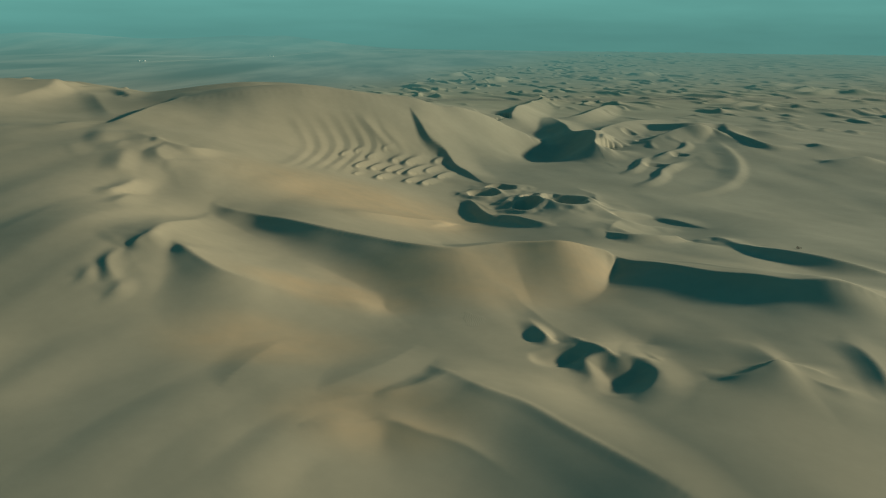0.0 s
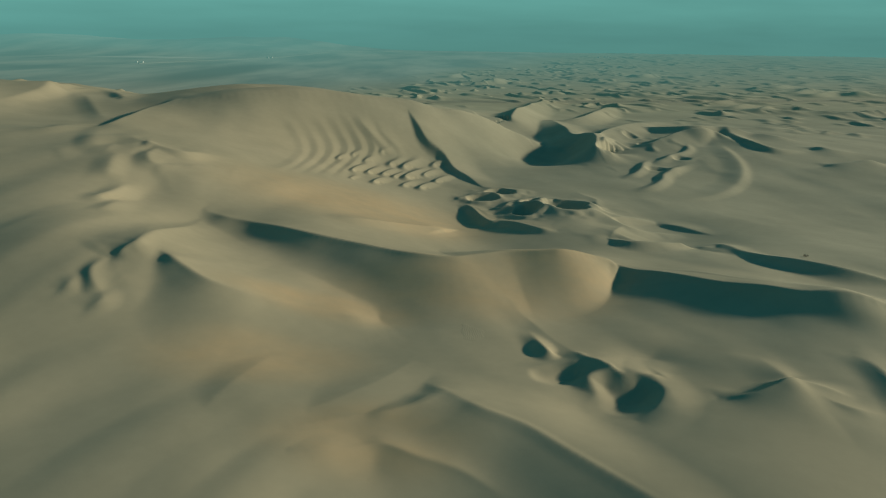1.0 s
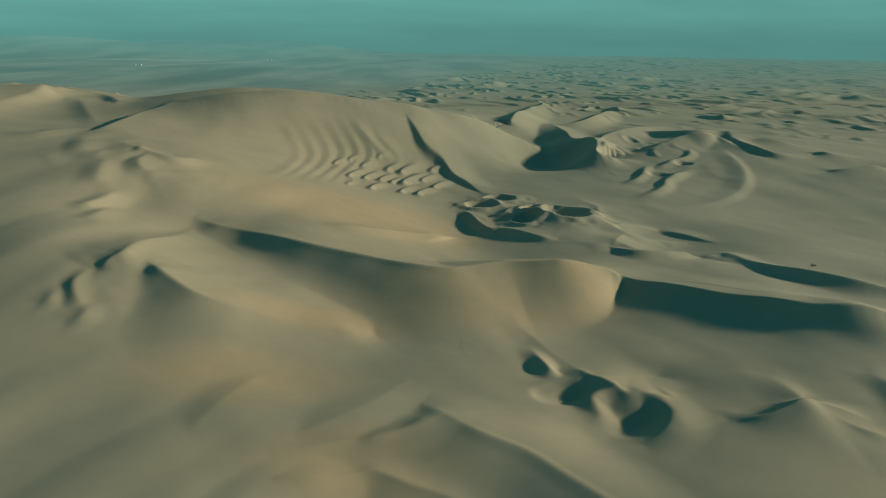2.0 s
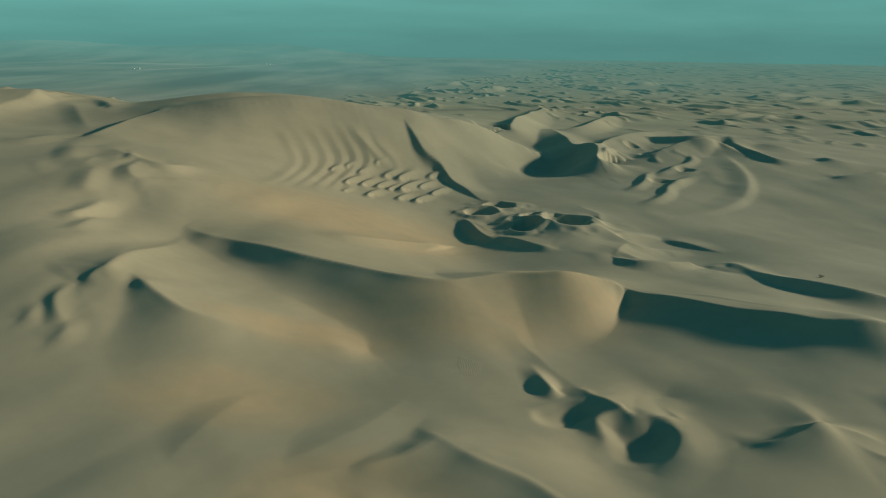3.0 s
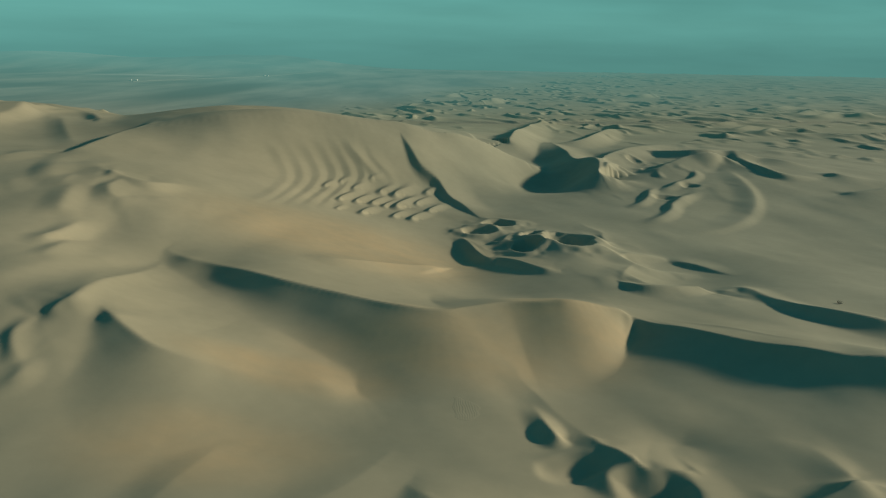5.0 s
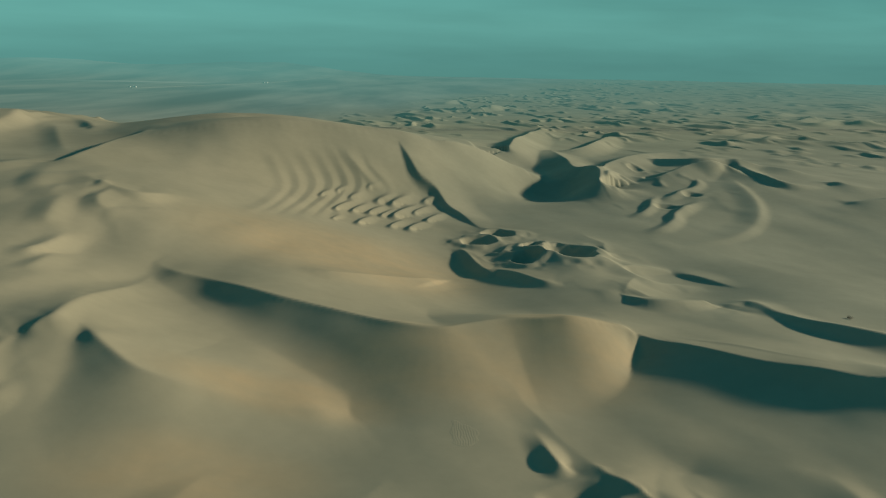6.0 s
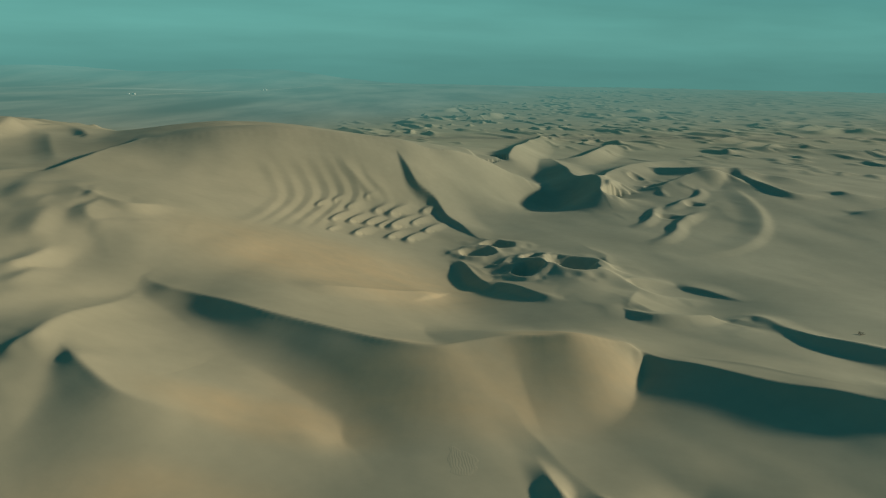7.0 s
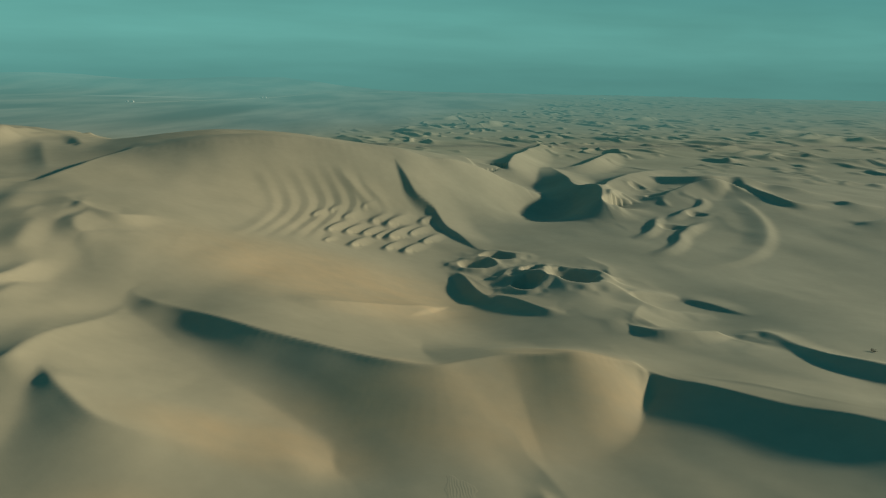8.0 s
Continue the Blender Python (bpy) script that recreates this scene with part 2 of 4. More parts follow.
HUMPS = {  # the same, of the low humps amid the near dunes, for the x of HUMP_X
    144: (0.8, 0.1, 3.9, -1.1, -6.2, 2.1, 2.7, -4.5),
    190: (-3.8, -5.9, -1.0, 3.2, 0.7, 0.3, 0.3, 0.8),
    236: (-2.0, 2.0, -3.6, -5.5, 3.4, -1.8, -3.0, 2.4),
    282: (9.1, -1.3, 2.6, -0.5, 2.9, -3.8, 3.4, 2.2),
    328: (2.4, -6.7, -0.1, -1.1, 3.3, 2.4, -3.5, 4.1),
    374: (-6.2, -0.5, 7.6, 3.1, -1.8, -1.4, 2.0, -0.3),
    420: (2.7, -0.7, -3.6, 1.2, -1.8, 2.1, 2.8, -7.5),
    466: (0.4, -0.0, 1.6, 0.6, -8.0, 1.0, 3.3, -4.5),
}
HUMP_X = (-165, -119, -73, -27, 19, 65, 111, 157)

# every crest: its dune, lee side, length of the back slope, then x, y, height and lee angle along it
crest('main_dune', -1, 75, [(-145.7, 370.7, 0, 10), (-129.5, 358.9, 2.8, 12), (-114.2, 353.8, 3.6, 14), (-94.6, 343.4, 5.4, 22), (-72.4, 331.8, 8, 25), (-51.9, 323.8, 10.5, 24), (-32.2, 315.8, 12.7, 22), (-13.3, 308.2, 14.3, 21), (4.8, 305.4, 13.8, 17), (18.6, 311.0, 14, 17), (36.0, 317.4, 15.4, 18), (54.5, 316.7, 17.3, 20), (67.1, 317.8, 17.5, 21), (87.6, 323.4, 12.6, 24), (94.2, 323.1, 9.4, 27), (98.9, 322.3, 7.2, 30), (112.4, 309.6, 5.9, 32), (134.1, 288.7, 6.5, 32), (151.2, 277.5, 8.3, 32), (165.5, 268.5, 9.6, 30), (189.3, 264.0, 11.0, 22), (223.3, 259.7, 12.4, 15)])
crest('main_dune', -1, 40, [(104.1, 333.6, 3, 8), (112.9, 310.8, 5, 9), (133.3, 286.9, 6, 10), (151.2, 277.4, 7, 10), (167.7, 272.0, 7, 10), (197.0, 274.8, 7, 10), (239.9, 279.0, 6, 10)])
crest('front_dune', -1, 30, [(-5.6, 204.2, 0, 7), (0.8, 196.6, 2, 6), (7.8, 187.9, 4.5, 6), (15.4, 181.2, 5.8, 6), (28.1, 173.9, 5.8, 5.6), (39.3, 163.3, 5.2, 5), (52.2, 151.0, 3.8, 4.6), (65.5, 136.5, 2.6, 4.6), (75.8, 124.2, 1, 4)])
crest('front_dune', 1, 16, [(-25.2, 180.0, 0, 9), (-17.6, 181.1, 1.2, 9), (-10.0, 184.6, 1.6, 9), (-3.2, 190.6, 1.8, 9), (1.9, 197.9, 1.5, 9)])
crest('front_dune', 1, 16, [(-44.0, 160.7, 0, 9), (-33.6, 161.7, 1.2, 9), (-25.1, 164.1, 1.5, 9), (-16.4, 167.6, 1.5, 9), (-11.0, 169.2, 1, 9)])
crest('front_dune', -1, 24, [(-25.4, 166.2, 0, 8), (-16.3, 166.5, 2, 9), (-5.2, 161.8, 3, 9), (7.1, 157.5, 3, 10), (17.2, 150.6, 2, 9), (27.6, 139.6, 1, 9)])
crest('front_dune', 1, 34, [(-74.8, 178.7, 0, 4), (-71.9, 193.8, 0.9, 5), (-67.1, 209.6, 0.9, 5), (-61.3, 226.2, 0, 4)])
crest('front_dune', 1, 34, [(-42.9, 181.5, 0, 4), (-32.5, 190.1, 0.9, 5), (-19.6, 203.9, 1, 5), (-9.6, 220.7, 0, 4)])
crest('peak_dune', -1, 60, [(-138.8, 283.5, 0, 16), (-128.3, 275.6, 3, 22), (-121.4, 268.8, 5.7, 24), (-112.8, 262.9, 5.9, 18), (-99.9, 254.7, 7, 13), (-87.0, 253.0, 6.8, 10), (-75.0, 254.3, 5, 8), (-62.7, 255.6, 3.7, 6), (-47.4, 255.9, 3.4, 5), (-37.1, 256.2, 2.6, 5), (-27.1, 260.0, 0, 5)])
crest('peak_dune', 1, 55, [(-146.8, 265.3, 0, 9), (-144.2, 268.3, 2.5, 12), (-141.8, 272.8, 4.6, 13), (-139.3, 279.3, 5.5, 13), (-142.2, 309.8, 4, 11), (-140.2, 360.7, 3, 9)])
crest('crescent_dune', -1, 40, [(-41.1, 720.9, 1, 30), (-26.8, 696.2, 3.5, 30), (-16.7, 678.8, 5, 30), (2.2, 663.3, 4.5, 30), (14.1, 629.9, 3.5, 30), (25.2, 608.2, 2.5, 30), (40.8, 564.5, 2, 30)])
crest('wave_dune', -1, 40, [(-10.0, 404.8, 0, 26), (0.5, 421.1, 1.2, 30), (13.8, 448.6, 0, 26)])
crest('wave_dune', -1, 20, [(166.8, 463.4, 0, 30), (174.3, 460.4, 1.8, 30), (184.8, 451.1, 1.8, 30), (198.6, 432.5, 0.6, 30)])
crest('wave_dune', -1, 24, [(110.5, 399.0, 0, 30), (119.3, 382.8, 3, 22), (137.5, 381.8, 3.6, 24), (155.8, 388.7, 2.6, 20), (168.8, 390.0, 0, 30)])
crest('wave_dune', -1, 18, [(127.0, 452.4, 0, 20), (135.6, 462.0, 3, 20), (156.1, 467.3, 2, 20), (168.4, 465.8, 0, 20)])
crest('wave_dune', -1, 30, [(169.7, 388.6, 1, 10), (185.2, 396.3, 2, 10), (188.4, 369.4, 2, 18), (190.1, 352.4, 3.2, 28), (194.0, 343.5, 4.4, 30), (204.7, 334.3, 5.5, 30), (225.6, 322.5, 5, 28), (255.2, 311.9, 3, 28)])
crest('wave_dune', -1, 30, [(91.3, 356.0, 0, 14), (110.3, 328.8, 2, 14), (142.1, 305.9, 3, 14), (167.6, 285.9, 3, 24), (200.2, 289.0, 3, 20)])
crest('great_dune', 1, 50, [(13.4, 1189.5, 0, 18), (50.9, 893.0, 2, 20), (85.7, 827.7, 3, 22), (114.0, 775.2, 2, 24)])

# the folds of the dunes, from the great dune's shoulder down to single wind waves, and the blown-out bowls
fold('great_dune', 'rr', [(-290.7, 646.0, 0, 70, 110), (-249.7, 655.9, 7, 70, 110), (-214.5, 668.7, 14, 70, 110), (-174.0, 687.3, 20, 70, 110), (-131.2, 706.2, 25, 70, 110), (-85.1, 720.2, 30, 70, 110), (-46.4, 738.0, 33.1, 70, 110), (-24.5, 744.0, 33, 70, 110), (-2.2, 752.0, 26, 70, 110), (20.8, 762.0, 15, 70, 110), (48.2, 774.0, 0, 70, 110)])
fold('great_dune', 'sc', [(-46.4, 738.0, 0, 30, 90), (-24.5, 744.0, 15, 30, 90), (-5.4, 751.0, 26, 30, 90), (12.9, 759.0, 32, 30, 90), (34.3, 768.0, 30.8, 30, 90), (62.3, 780.0, 24.1, 30, 90), (87.5, 788.0, 14.8, 30, 90), (105.7, 792.0, 9.4, 30, 90), (118.6, 792.0, 6.1, 30, 90), (131.6, 796.1, 0, 30, 90)])
fold('great_dune', 'rc', [(-144.6, 345.6, 0, 30, 150), (-147.7, 371.4, 2.4, 34, 150), (-152.9, 390.4, 3.4, 36, 170), (-160.8, 416.3, 2.4, 34, 150), (-166.4, 441.3, 0, 30, 120)])
fold('great_dune', 'cs', [(-84.2, 389.7, 0, 40, 14), (-56.9, 386.8, 2, 40, 14), (-25.1, 407.9, 2.8, 40, 14), (-4.0, 422.5, 2.6, 40, 14), (11.3, 444.5, 0, 40, 14)])
fold('main_dune+bank', 'rr', [(94.9, 316.2, 0, 62, 50), (91.5, 290.4, 3, 62, 50), (88.5, 265.0, 4, 62, 50), (87.0, 243.4, 3.4, 62, 50), (86.9, 230.5, 0, 62, 50)])
fold('front_dune+soft', 'rr', [(-160.5, 173.0, 0, 18, 22), (-144.2, 188.8, 0.7, 18, 22), (-126.9, 201.8, 0.9, 18, 22), (-107.7, 216.4, 0.7, 18, 22), (-82.3, 219.8, 0, 18, 22)])
fold('front_dune+soft', 'rr', [(-104.8, 126.2, 0, 15, 18), (-98.1, 147.3, 0.6, 15, 18), (-87.2, 167.9, 0.8, 15, 18), (-74.9, 184.9, 0.6, 15, 18), (-67.0, 198.1, 0, 15, 18)])
fold('front_dune+soft', 'rr', [(-61.3, 126.5, 0, 12, 14), (-53.5, 140.0, 0.8, 12, 14), (-46.6, 153.6, 1.1, 12, 14), (-34.2, 165.2, 0.6, 12, 14), (-23.9, 169.0, 0, 12, 14)])
fold('front_dune+lip', 'cc', [(7.8, 187.9, 0, 2.2, 5), (15.4, 181.2, 0.22, 2.2, 5), (28.1, 173.9, 0.26, 2.2, 5), (39.3, 163.3, 0.26, 2.2, 5), (52.2, 151.0, 0.2, 2, 5), (65.5, 136.5, 0, 2, 4)])
fold('front_dune+soft', 'cc', [(-48.0, 170.3, 0, 8, 12), (-30.7, 177.7, 0.8, 8, 12), (-15.7, 181.6, 1.2, 8, 12), (-4.1, 186.5, 1.4, 8, 12), (3.9, 196.8, 0, 8, 12)])
fold('hollow_dune', 'cs', [(170.0, 1013.9, 0, 45, 36), (170.5, 929.4, 7, 45, 36), (172.5, 872.0, 12, 45, 36), (167.5, 803.2, 15, 45, 36), (181.1, 784.2, 18, 45, 36), (183.2, 747.9, 20, 45, 36), (172.3, 701.3, 17, 45, 36), (179.5, 707.5, 9, 45, 36), (189.4, 714.3, 0, 45, 36)])
fold('hollow_dune', 'cs', [(370.2, 1048.7, 0, 45, 36), (284.6, 924.2, 8, 45, 36), (236.4, 853.2, 12, 45, 36), (205.7, 805.4, 14, 45, 36), (190.5, 771.1, 14, 45, 36), (197.9, 796.4, 0, 45, 36)])
fold('hollow_dune', 'cs', [(259.5, 1410.8, 0, 50, 32), (182.1, 1238.2, 9, 50, 32), (131.5, 1057.6, 14, 50, 32), (103.8, 937.4, 14, 50, 32), (95.9, 921.3, 9, 50, 32), (95.0, 923.9, 0, 50, 32)])
fold('hollow_dune', 'sc', [(154.4, 999.6, 0, 22, 40), (185.7, 980.1, 5, 22, 40), (220.5, 1003.0, 10, 22, 40), (263.2, 1082.2, 13, 22, 40), (315.4, 1197.0, 7, 22, 40), (353.0, 1178.6, 0, 22, 40)])
fold('hollow_dune', 'sc', [(257.8, 912.1, 0, 20, 30), (290.8, 892.5, 5, 20, 30), (315.9, 856.3, 9, 20, 30), (346.4, 849.1, 11, 20, 30), (381.8, 876.8, 5, 20, 30), (405.8, 876.6, 0, 20, 30)])
fold('horn_dune', 'sc', [(227.0, 753.3, 0, 22, 40), (247.5, 747.2, 4, 22, 40), (271.8, 762.7, 9, 22, 40), (297.5, 779.7, 13, 22, 40), (321.9, 785.8, 16, 22, 40), (343.6, 791.2, 10, 22, 40), (351.0, 767.4, 5, 22, 40), (362.0, 733.1, 2, 22, 40), (377.7, 712.5, 0, 22, 40)])
fold('horn_dune', 'sc', [(410.8, 922.3, 0, 22, 14), (369.3, 792.9, 6, 22, 14), (369.4, 743.5, 7, 22, 14), (382.9, 718.4, 5, 22, 14), (422.2, 724.4, 0, 22, 14)])
fold('horn_dune', 'cc', [(340.0, 779.0, 0, 10, 22), (328.7, 716.2, 1.7, 10, 22), (321.3, 669.8, 2.4, 10, 22), (309.9, 633.9, 2.6, 10, 22), (291.5, 599.7, 2.4, 10, 22), (264.4, 567.3, 1.8, 10, 22), (230.7, 542.5, 1, 10, 22), (193.8, 526.7, 0, 10, 22)])
fold('horn_dune', 'cc', [(225.4, 726.2, 0, 9, 6), (218.2, 746.4, 2, 9, 6), (208.9, 760.6, 3, 9, 6), (192.0, 740.1, 3, 9, 6), (187.6, 702.9, 2, 9, 6), (187.6, 674.8, 0, 9, 6)])
fold('horn_dune', 'cc', [(229.0, 678.5, 0, 9, 8), (215.5, 659.1, 2.4, 9, 8), (205.4, 634.3, 3, 9, 8), (191.6, 613.8, 2.4, 9, 8), (175.8, 604.4, 0, 9, 8)])
fold('horn_dune', 'cc', [(312.1, 815.5, 0, 10, 8), (290.7, 735.1, 2.6, 10, 8), (276.8, 708.4, 2.8, 10, 8), (257.4, 692.6, 3, 10, 8), (239.0, 673.6, 2.4, 10, 8), (224.5, 664.4, 0, 10, 8)])
fold('horn_dune', 'cc', [(267.3, 661.7, 0, 11, 9), (245.7, 640.3, 3, 11, 9), (222.0, 611.5, 3.6, 11, 9), (213.2, 592.0, 3.2, 11, 9), (196.1, 569.9, 2.2, 11, 9), (176.4, 553.8, 0, 11, 9)])
fold('horn_dune', 'cs', [(295.3, 816.5, 0, 18, 8), (263.9, 762.2, 2, 18, 8), (249.3, 738.4, 3, 18, 8), (246.3, 723.1, 2.5, 18, 8), (253.7, 716.0, 0, 18, 8)])
fold('far_crest', 'sc', [(399.6, 888.6, 0, 16, 40), (395.5, 861.3, 5, 16, 40), (405.3, 845.5, 5, 16, 40), (431.6, 858.7, 0, 16, 40)])
fold('far_crest', 'sc', [(425.1, 868.7, 0, 16, 40), (424.2, 831.0, 4, 16, 40), (433.9, 808.2, 4, 16, 40), (456.0, 807.7, 0, 16, 40)])
fold('far_crest', 'sc', [(440.3, 738.8, 0, 16, 40), (450.2, 740.3, 4, 16, 40), (463.1, 729.0, 3, 16, 40), (490.2, 739.8, 0, 16, 40)])
fold('far_crest', 'sc', [(410.1, 663.1, 0, 16, 40), (419.6, 658.9, 4, 16, 40), (442.0, 662.6, 6, 16, 40), (464.3, 670.0, 7, 16, 40), (487.1, 670.5, 0, 16, 40)])
fold('far_crest', 'sc', [(568.8, 1319.2, 0, 16, 40), (575.7, 1258.9, 5, 16, 40), (621.3, 1304.2, 6, 16, 40), (657.8, 1322.3, 0, 16, 40)])
fold('far_crest', 'sc', [(618.3, 1276.5, 0, 16, 40), (606.0, 1208.9, 6, 16, 40), (652.4, 1268.2, 6, 16, 40), (673.1, 1253.0, 0, 16, 40)])
fold('far_crest', 'sc', [(899.2, 1706.0, 0, 16, 40), (901.8, 1630.0, 5, 16, 40), (972.4, 1704.8, 7, 16, 40), (1030.2, 1750.1, 0, 16, 40)])
fold('far_crest', 'sc', [(921.6, 1663.9, 0, 16, 40), (902.4, 1556.6, 7, 16, 40), (1002.4, 1642.8, 9, 16, 40), (1065.7, 1682.8, 0, 16, 40)])
fold('far_crest', 'sc', [(936.8, 1872.1, 0, 16, 40), (932.2, 1801.1, 6, 16, 40), (991.2, 1858.7, 7, 16, 40), (1049.8, 1897.2, 0, 16, 40)])
fold('far_crest', 'sc', [(1037.1, 1684.5, 0, 16, 40), (1015.9, 1595.1, 5, 16, 40), (1041.2, 1592.5, 6, 16, 40), (1129.8, 1667.4, 0, 16, 40)])
fold('far_crest', 'sc', [(722.6, 1243.5, 0, 16, 40), (728.7, 1165.6, 5, 16, 40), (810.4, 1180.2, 7, 16, 40), (868.5, 1186.1, 0, 16, 40)])
fold('far_crest', 'sc', [(553.0, 1367.4, 0, 16, 40), (574.4, 1347.9, 5, 16, 40), (627.1, 1399.3, 4, 16, 40), (647.8, 1389.9, 0, 16, 40)])
fold('far_crest', 'sc', [(641.6, 2262.7, 0, 16, 40), (667.4, 2186.0, 7, 16, 40), (727.0, 2253.5, 9, 16, 40), (814.9, 2391.2, 0, 16, 40)])
fold('far_crest', 'sc', [(52.2, 1807.1, 0, 16, 40), (98.8, 1788.4, 8, 16, 40), (150.9, 1854.3, 10, 16, 40), (210.5, 1950.8, 0, 16, 40)])
fold('far_crest', 'sc', [(-23.4, 2113.3, 0, 16, 40), (13.4, 2044.2, 7, 16, 40), (55.0, 2137.3, 9, 16, 40), (108.1, 2142.8, 0, 16, 40)])
fold('far_crest', 'sc', [(480.9, 1932.4, 0, 16, 40), (489.1, 1836.1, 5, 16, 40), (535.8, 1888.0, 6, 16, 40), (575.0, 1905.8, 0, 16, 40)])
fold('far_crest', 'sc', [(-121.5, 1688.2, 0, 16, 40), (-56.8, 1554.8, 5, 16, 40), (11.9, 1616.0, 0, 16, 40)])
fold('pit_dune+wall', 'cs', [(19.0, 514.3, 0, 26, 7), (25.8, 492.6, 4, 26, 7), (30.8, 472.9, 4.6, 26, 7), (37.3, 457.6, 3.8, 26, 7), (45.2, 455.6, 3, 26, 7), (53.6, 445.2, 2.8, 26, 7), (62.9, 428.2, 2.5, 26, 7), (71.4, 418.0, 1.8, 26, 7), (80.3, 416.0, 0, 26, 7)])
fold('pit_dune', 'cs', [(60.6, 521.4, 0, 14, 8), (51.1, 494.3, 2.5, 14, 8), (44.5, 493.3, 2.5, 14, 8), (39.1, 494.2, 0, 14, 8)])
fold('pit_dune', 'cc', [(116.1, 474.6, 0, 10, 18), (126.8, 452.8, 3, 10, 18), (138.0, 436.5, 3.5, 10, 18), (158.2, 437.3, 2, 10, 18), (177.7, 436.7, 0, 10, 18)])
fold('pit_dune', 'cs', [(146.8, 456.7, 0, 25, 14), (128.7, 431.1, 2, 25, 14), (117.1, 406.9, 1.8, 25, 14), (112.8, 398.5, 0, 25, 14)])
fold('saddle_dune', 'cr', [(-272.3, 513.9, 0, 16, 14), (-264.3, 477.3, 1.3, 16, 14), (-247.4, 443.0, 1.7, 16, 14), (-237.8, 430.5, 1.2, 16, 14), (-226.9, 426.2, 0, 16, 14)])
fold('saddle_dune', 'cs', [(-203.5, 460.5, 0, 24, 10), (-202.8, 439.1, 1.8, 24, 10), (-200.1, 422.5, 2.4, 24, 10), (-194.0, 413.8, 2.2, 24, 10), (-186.4, 412.6, 1.5, 24, 10), (-176.5, 418.6, 0, 24, 10)])
fold('saddle_dune', 'cs', [(-244.4, 487.7, 0, 20, 12), (-229.6, 467.3, 1.2, 20, 12), (-216.3, 440.0, 1.3, 20, 12), (-213.1, 426.5, 0.7, 20, 12), (-211.2, 414.2, 0, 20, 12)])
fold('saddle_dune', 'cs', [(-239.0, 479.8, 0, 26, 10), (-219.6, 457.7, 2, 26, 10), (-200.8, 446.0, 2.6, 26, 10), (-185.7, 443.3, 2.6, 26, 10), (-178.1, 453.1, 2, 26, 10), (-172.2, 471.2, 0, 26, 10)])
fold('saddle_dune', 'cc', [(-222.3, 425.3, 0, 12, 14), (-215.8, 405.6, 2, 12, 14), (-210.1, 389.0, 2, 12, 14), (-206.3, 377.8, 0, 12, 14)])
fold('saddle_dune', 'cs', [(-194.2, 383.0, 0, 14, 9), (-192.8, 367.7, 2, 14, 9), (-193.5, 355.5, 2.6, 14, 9), (-195.9, 349.9, 2, 14, 9), (-192.7, 348.6, 1, 14, 9), (-189.4, 349.9, 0, 14, 9)])
fold('saddle_dune', 'cs', [(-187.5, 356.9, 0, 14, 8), (-184.5, 342.7, 1.5, 14, 8), (-182.8, 330.2, 1.2, 14, 8), (-182.5, 321.9, 0, 14, 8)])
fold('saddle_dune', 'cs', [(-435.8, 766.4, 0, 50, 16), (-401.4, 716.0, 2.2, 50, 16), (-367.9, 663.7, 2.6, 50, 16), (-336.6, 616.9, 1.8, 50, 16), (-304.8, 569.2, 0, 50, 16)])
fold('saddle_dune', 'cc', [(-339.3, 505.2, 0, 30, 20), (-305.5, 487.0, 2, 30, 20), (-307.2, 518.6, 2, 30, 20), (-312.5, 552.1, 0, 30, 20)])
fold('ridge_dune', 'sc', [(-289.6, 521.3, 0, 14, 60), (-279.1, 525.6, 4, 14, 60), (-283.0, 555.5, 6, 14, 60), (-284.1, 585.7, 6.5, 14, 60), (-287.2, 628.7, 6, 14, 60), (-283.7, 654.3, 4, 14, 60), (-279.8, 676.4, 0, 14, 60)])
fold('peak_far', 'cs', [(-449.3, 631.9, 0, 60, 20), (-450.3, 681.2, 4, 60, 20), (-454.5, 712.5, 5, 60, 20), (-459.9, 737.4, 7, 60, 20), (-474.3, 770.2, 8, 60, 20), (-465.7, 773.1, 5, 60, 20), (-490.3, 840.3, 0, 60, 20)])
fold('peak_far', 'cs', [(-444.6, 836.3, 0, 30, 10), (-396.9, 768.4, 3, 30, 10), (-370.5, 728.6, 3, 30, 10), (-369.9, 723.1, 0, 30, 10)])
fold('great_dune+combed', 'cs', [(-165.3, 643.6, 0, 9, 7), (-149.8, 627.0, 0.36, 9, 7), (-135.7, 600.6, 0.69, 9, 7), (-130.1, 560.3, 0.78, 9, 7), (-127.4, 506.9, 0.66, 9, 7), (-131.9, 470.1, 0, 9, 7)])
fold('great_dune+combed', 'cs', [(-152.1, 652.8, 0, 9, 7), (-136.8, 636.0, 0.432, 9, 7), (-123.5, 611.2, 0.828, 9, 7), (-120.9, 579.4, 0.936, 9, 7), (-118.7, 520.7, 0.792, 9, 7), (-121.8, 479.7, 0, 9, 7)])
fold('great_dune+combed', 'cs', [(-138.0, 662.4, 0, 9, 7), (-122.7, 644.7, 0.504, 9, 7), (-110.1, 621.5, 0.966, 9, 7), (-109.6, 595.5, 1.092, 9, 7), (-109.2, 536.3, 0.924, 9, 7), (-110.8, 490.0, 0, 9, 7)])
fold('great_dune+combed', 'cs', [(-124.1, 672.1, 0, 9, 7), (-108.6, 652.7, 0.576, 9, 7), (-96.6, 630.7, 1.104, 9, 7), (-97.3, 607.8, 1.248, 9, 7), (-99.5, 552.8, 1.056, 9, 7), (-99.5, 499.7, 0, 9, 7)])
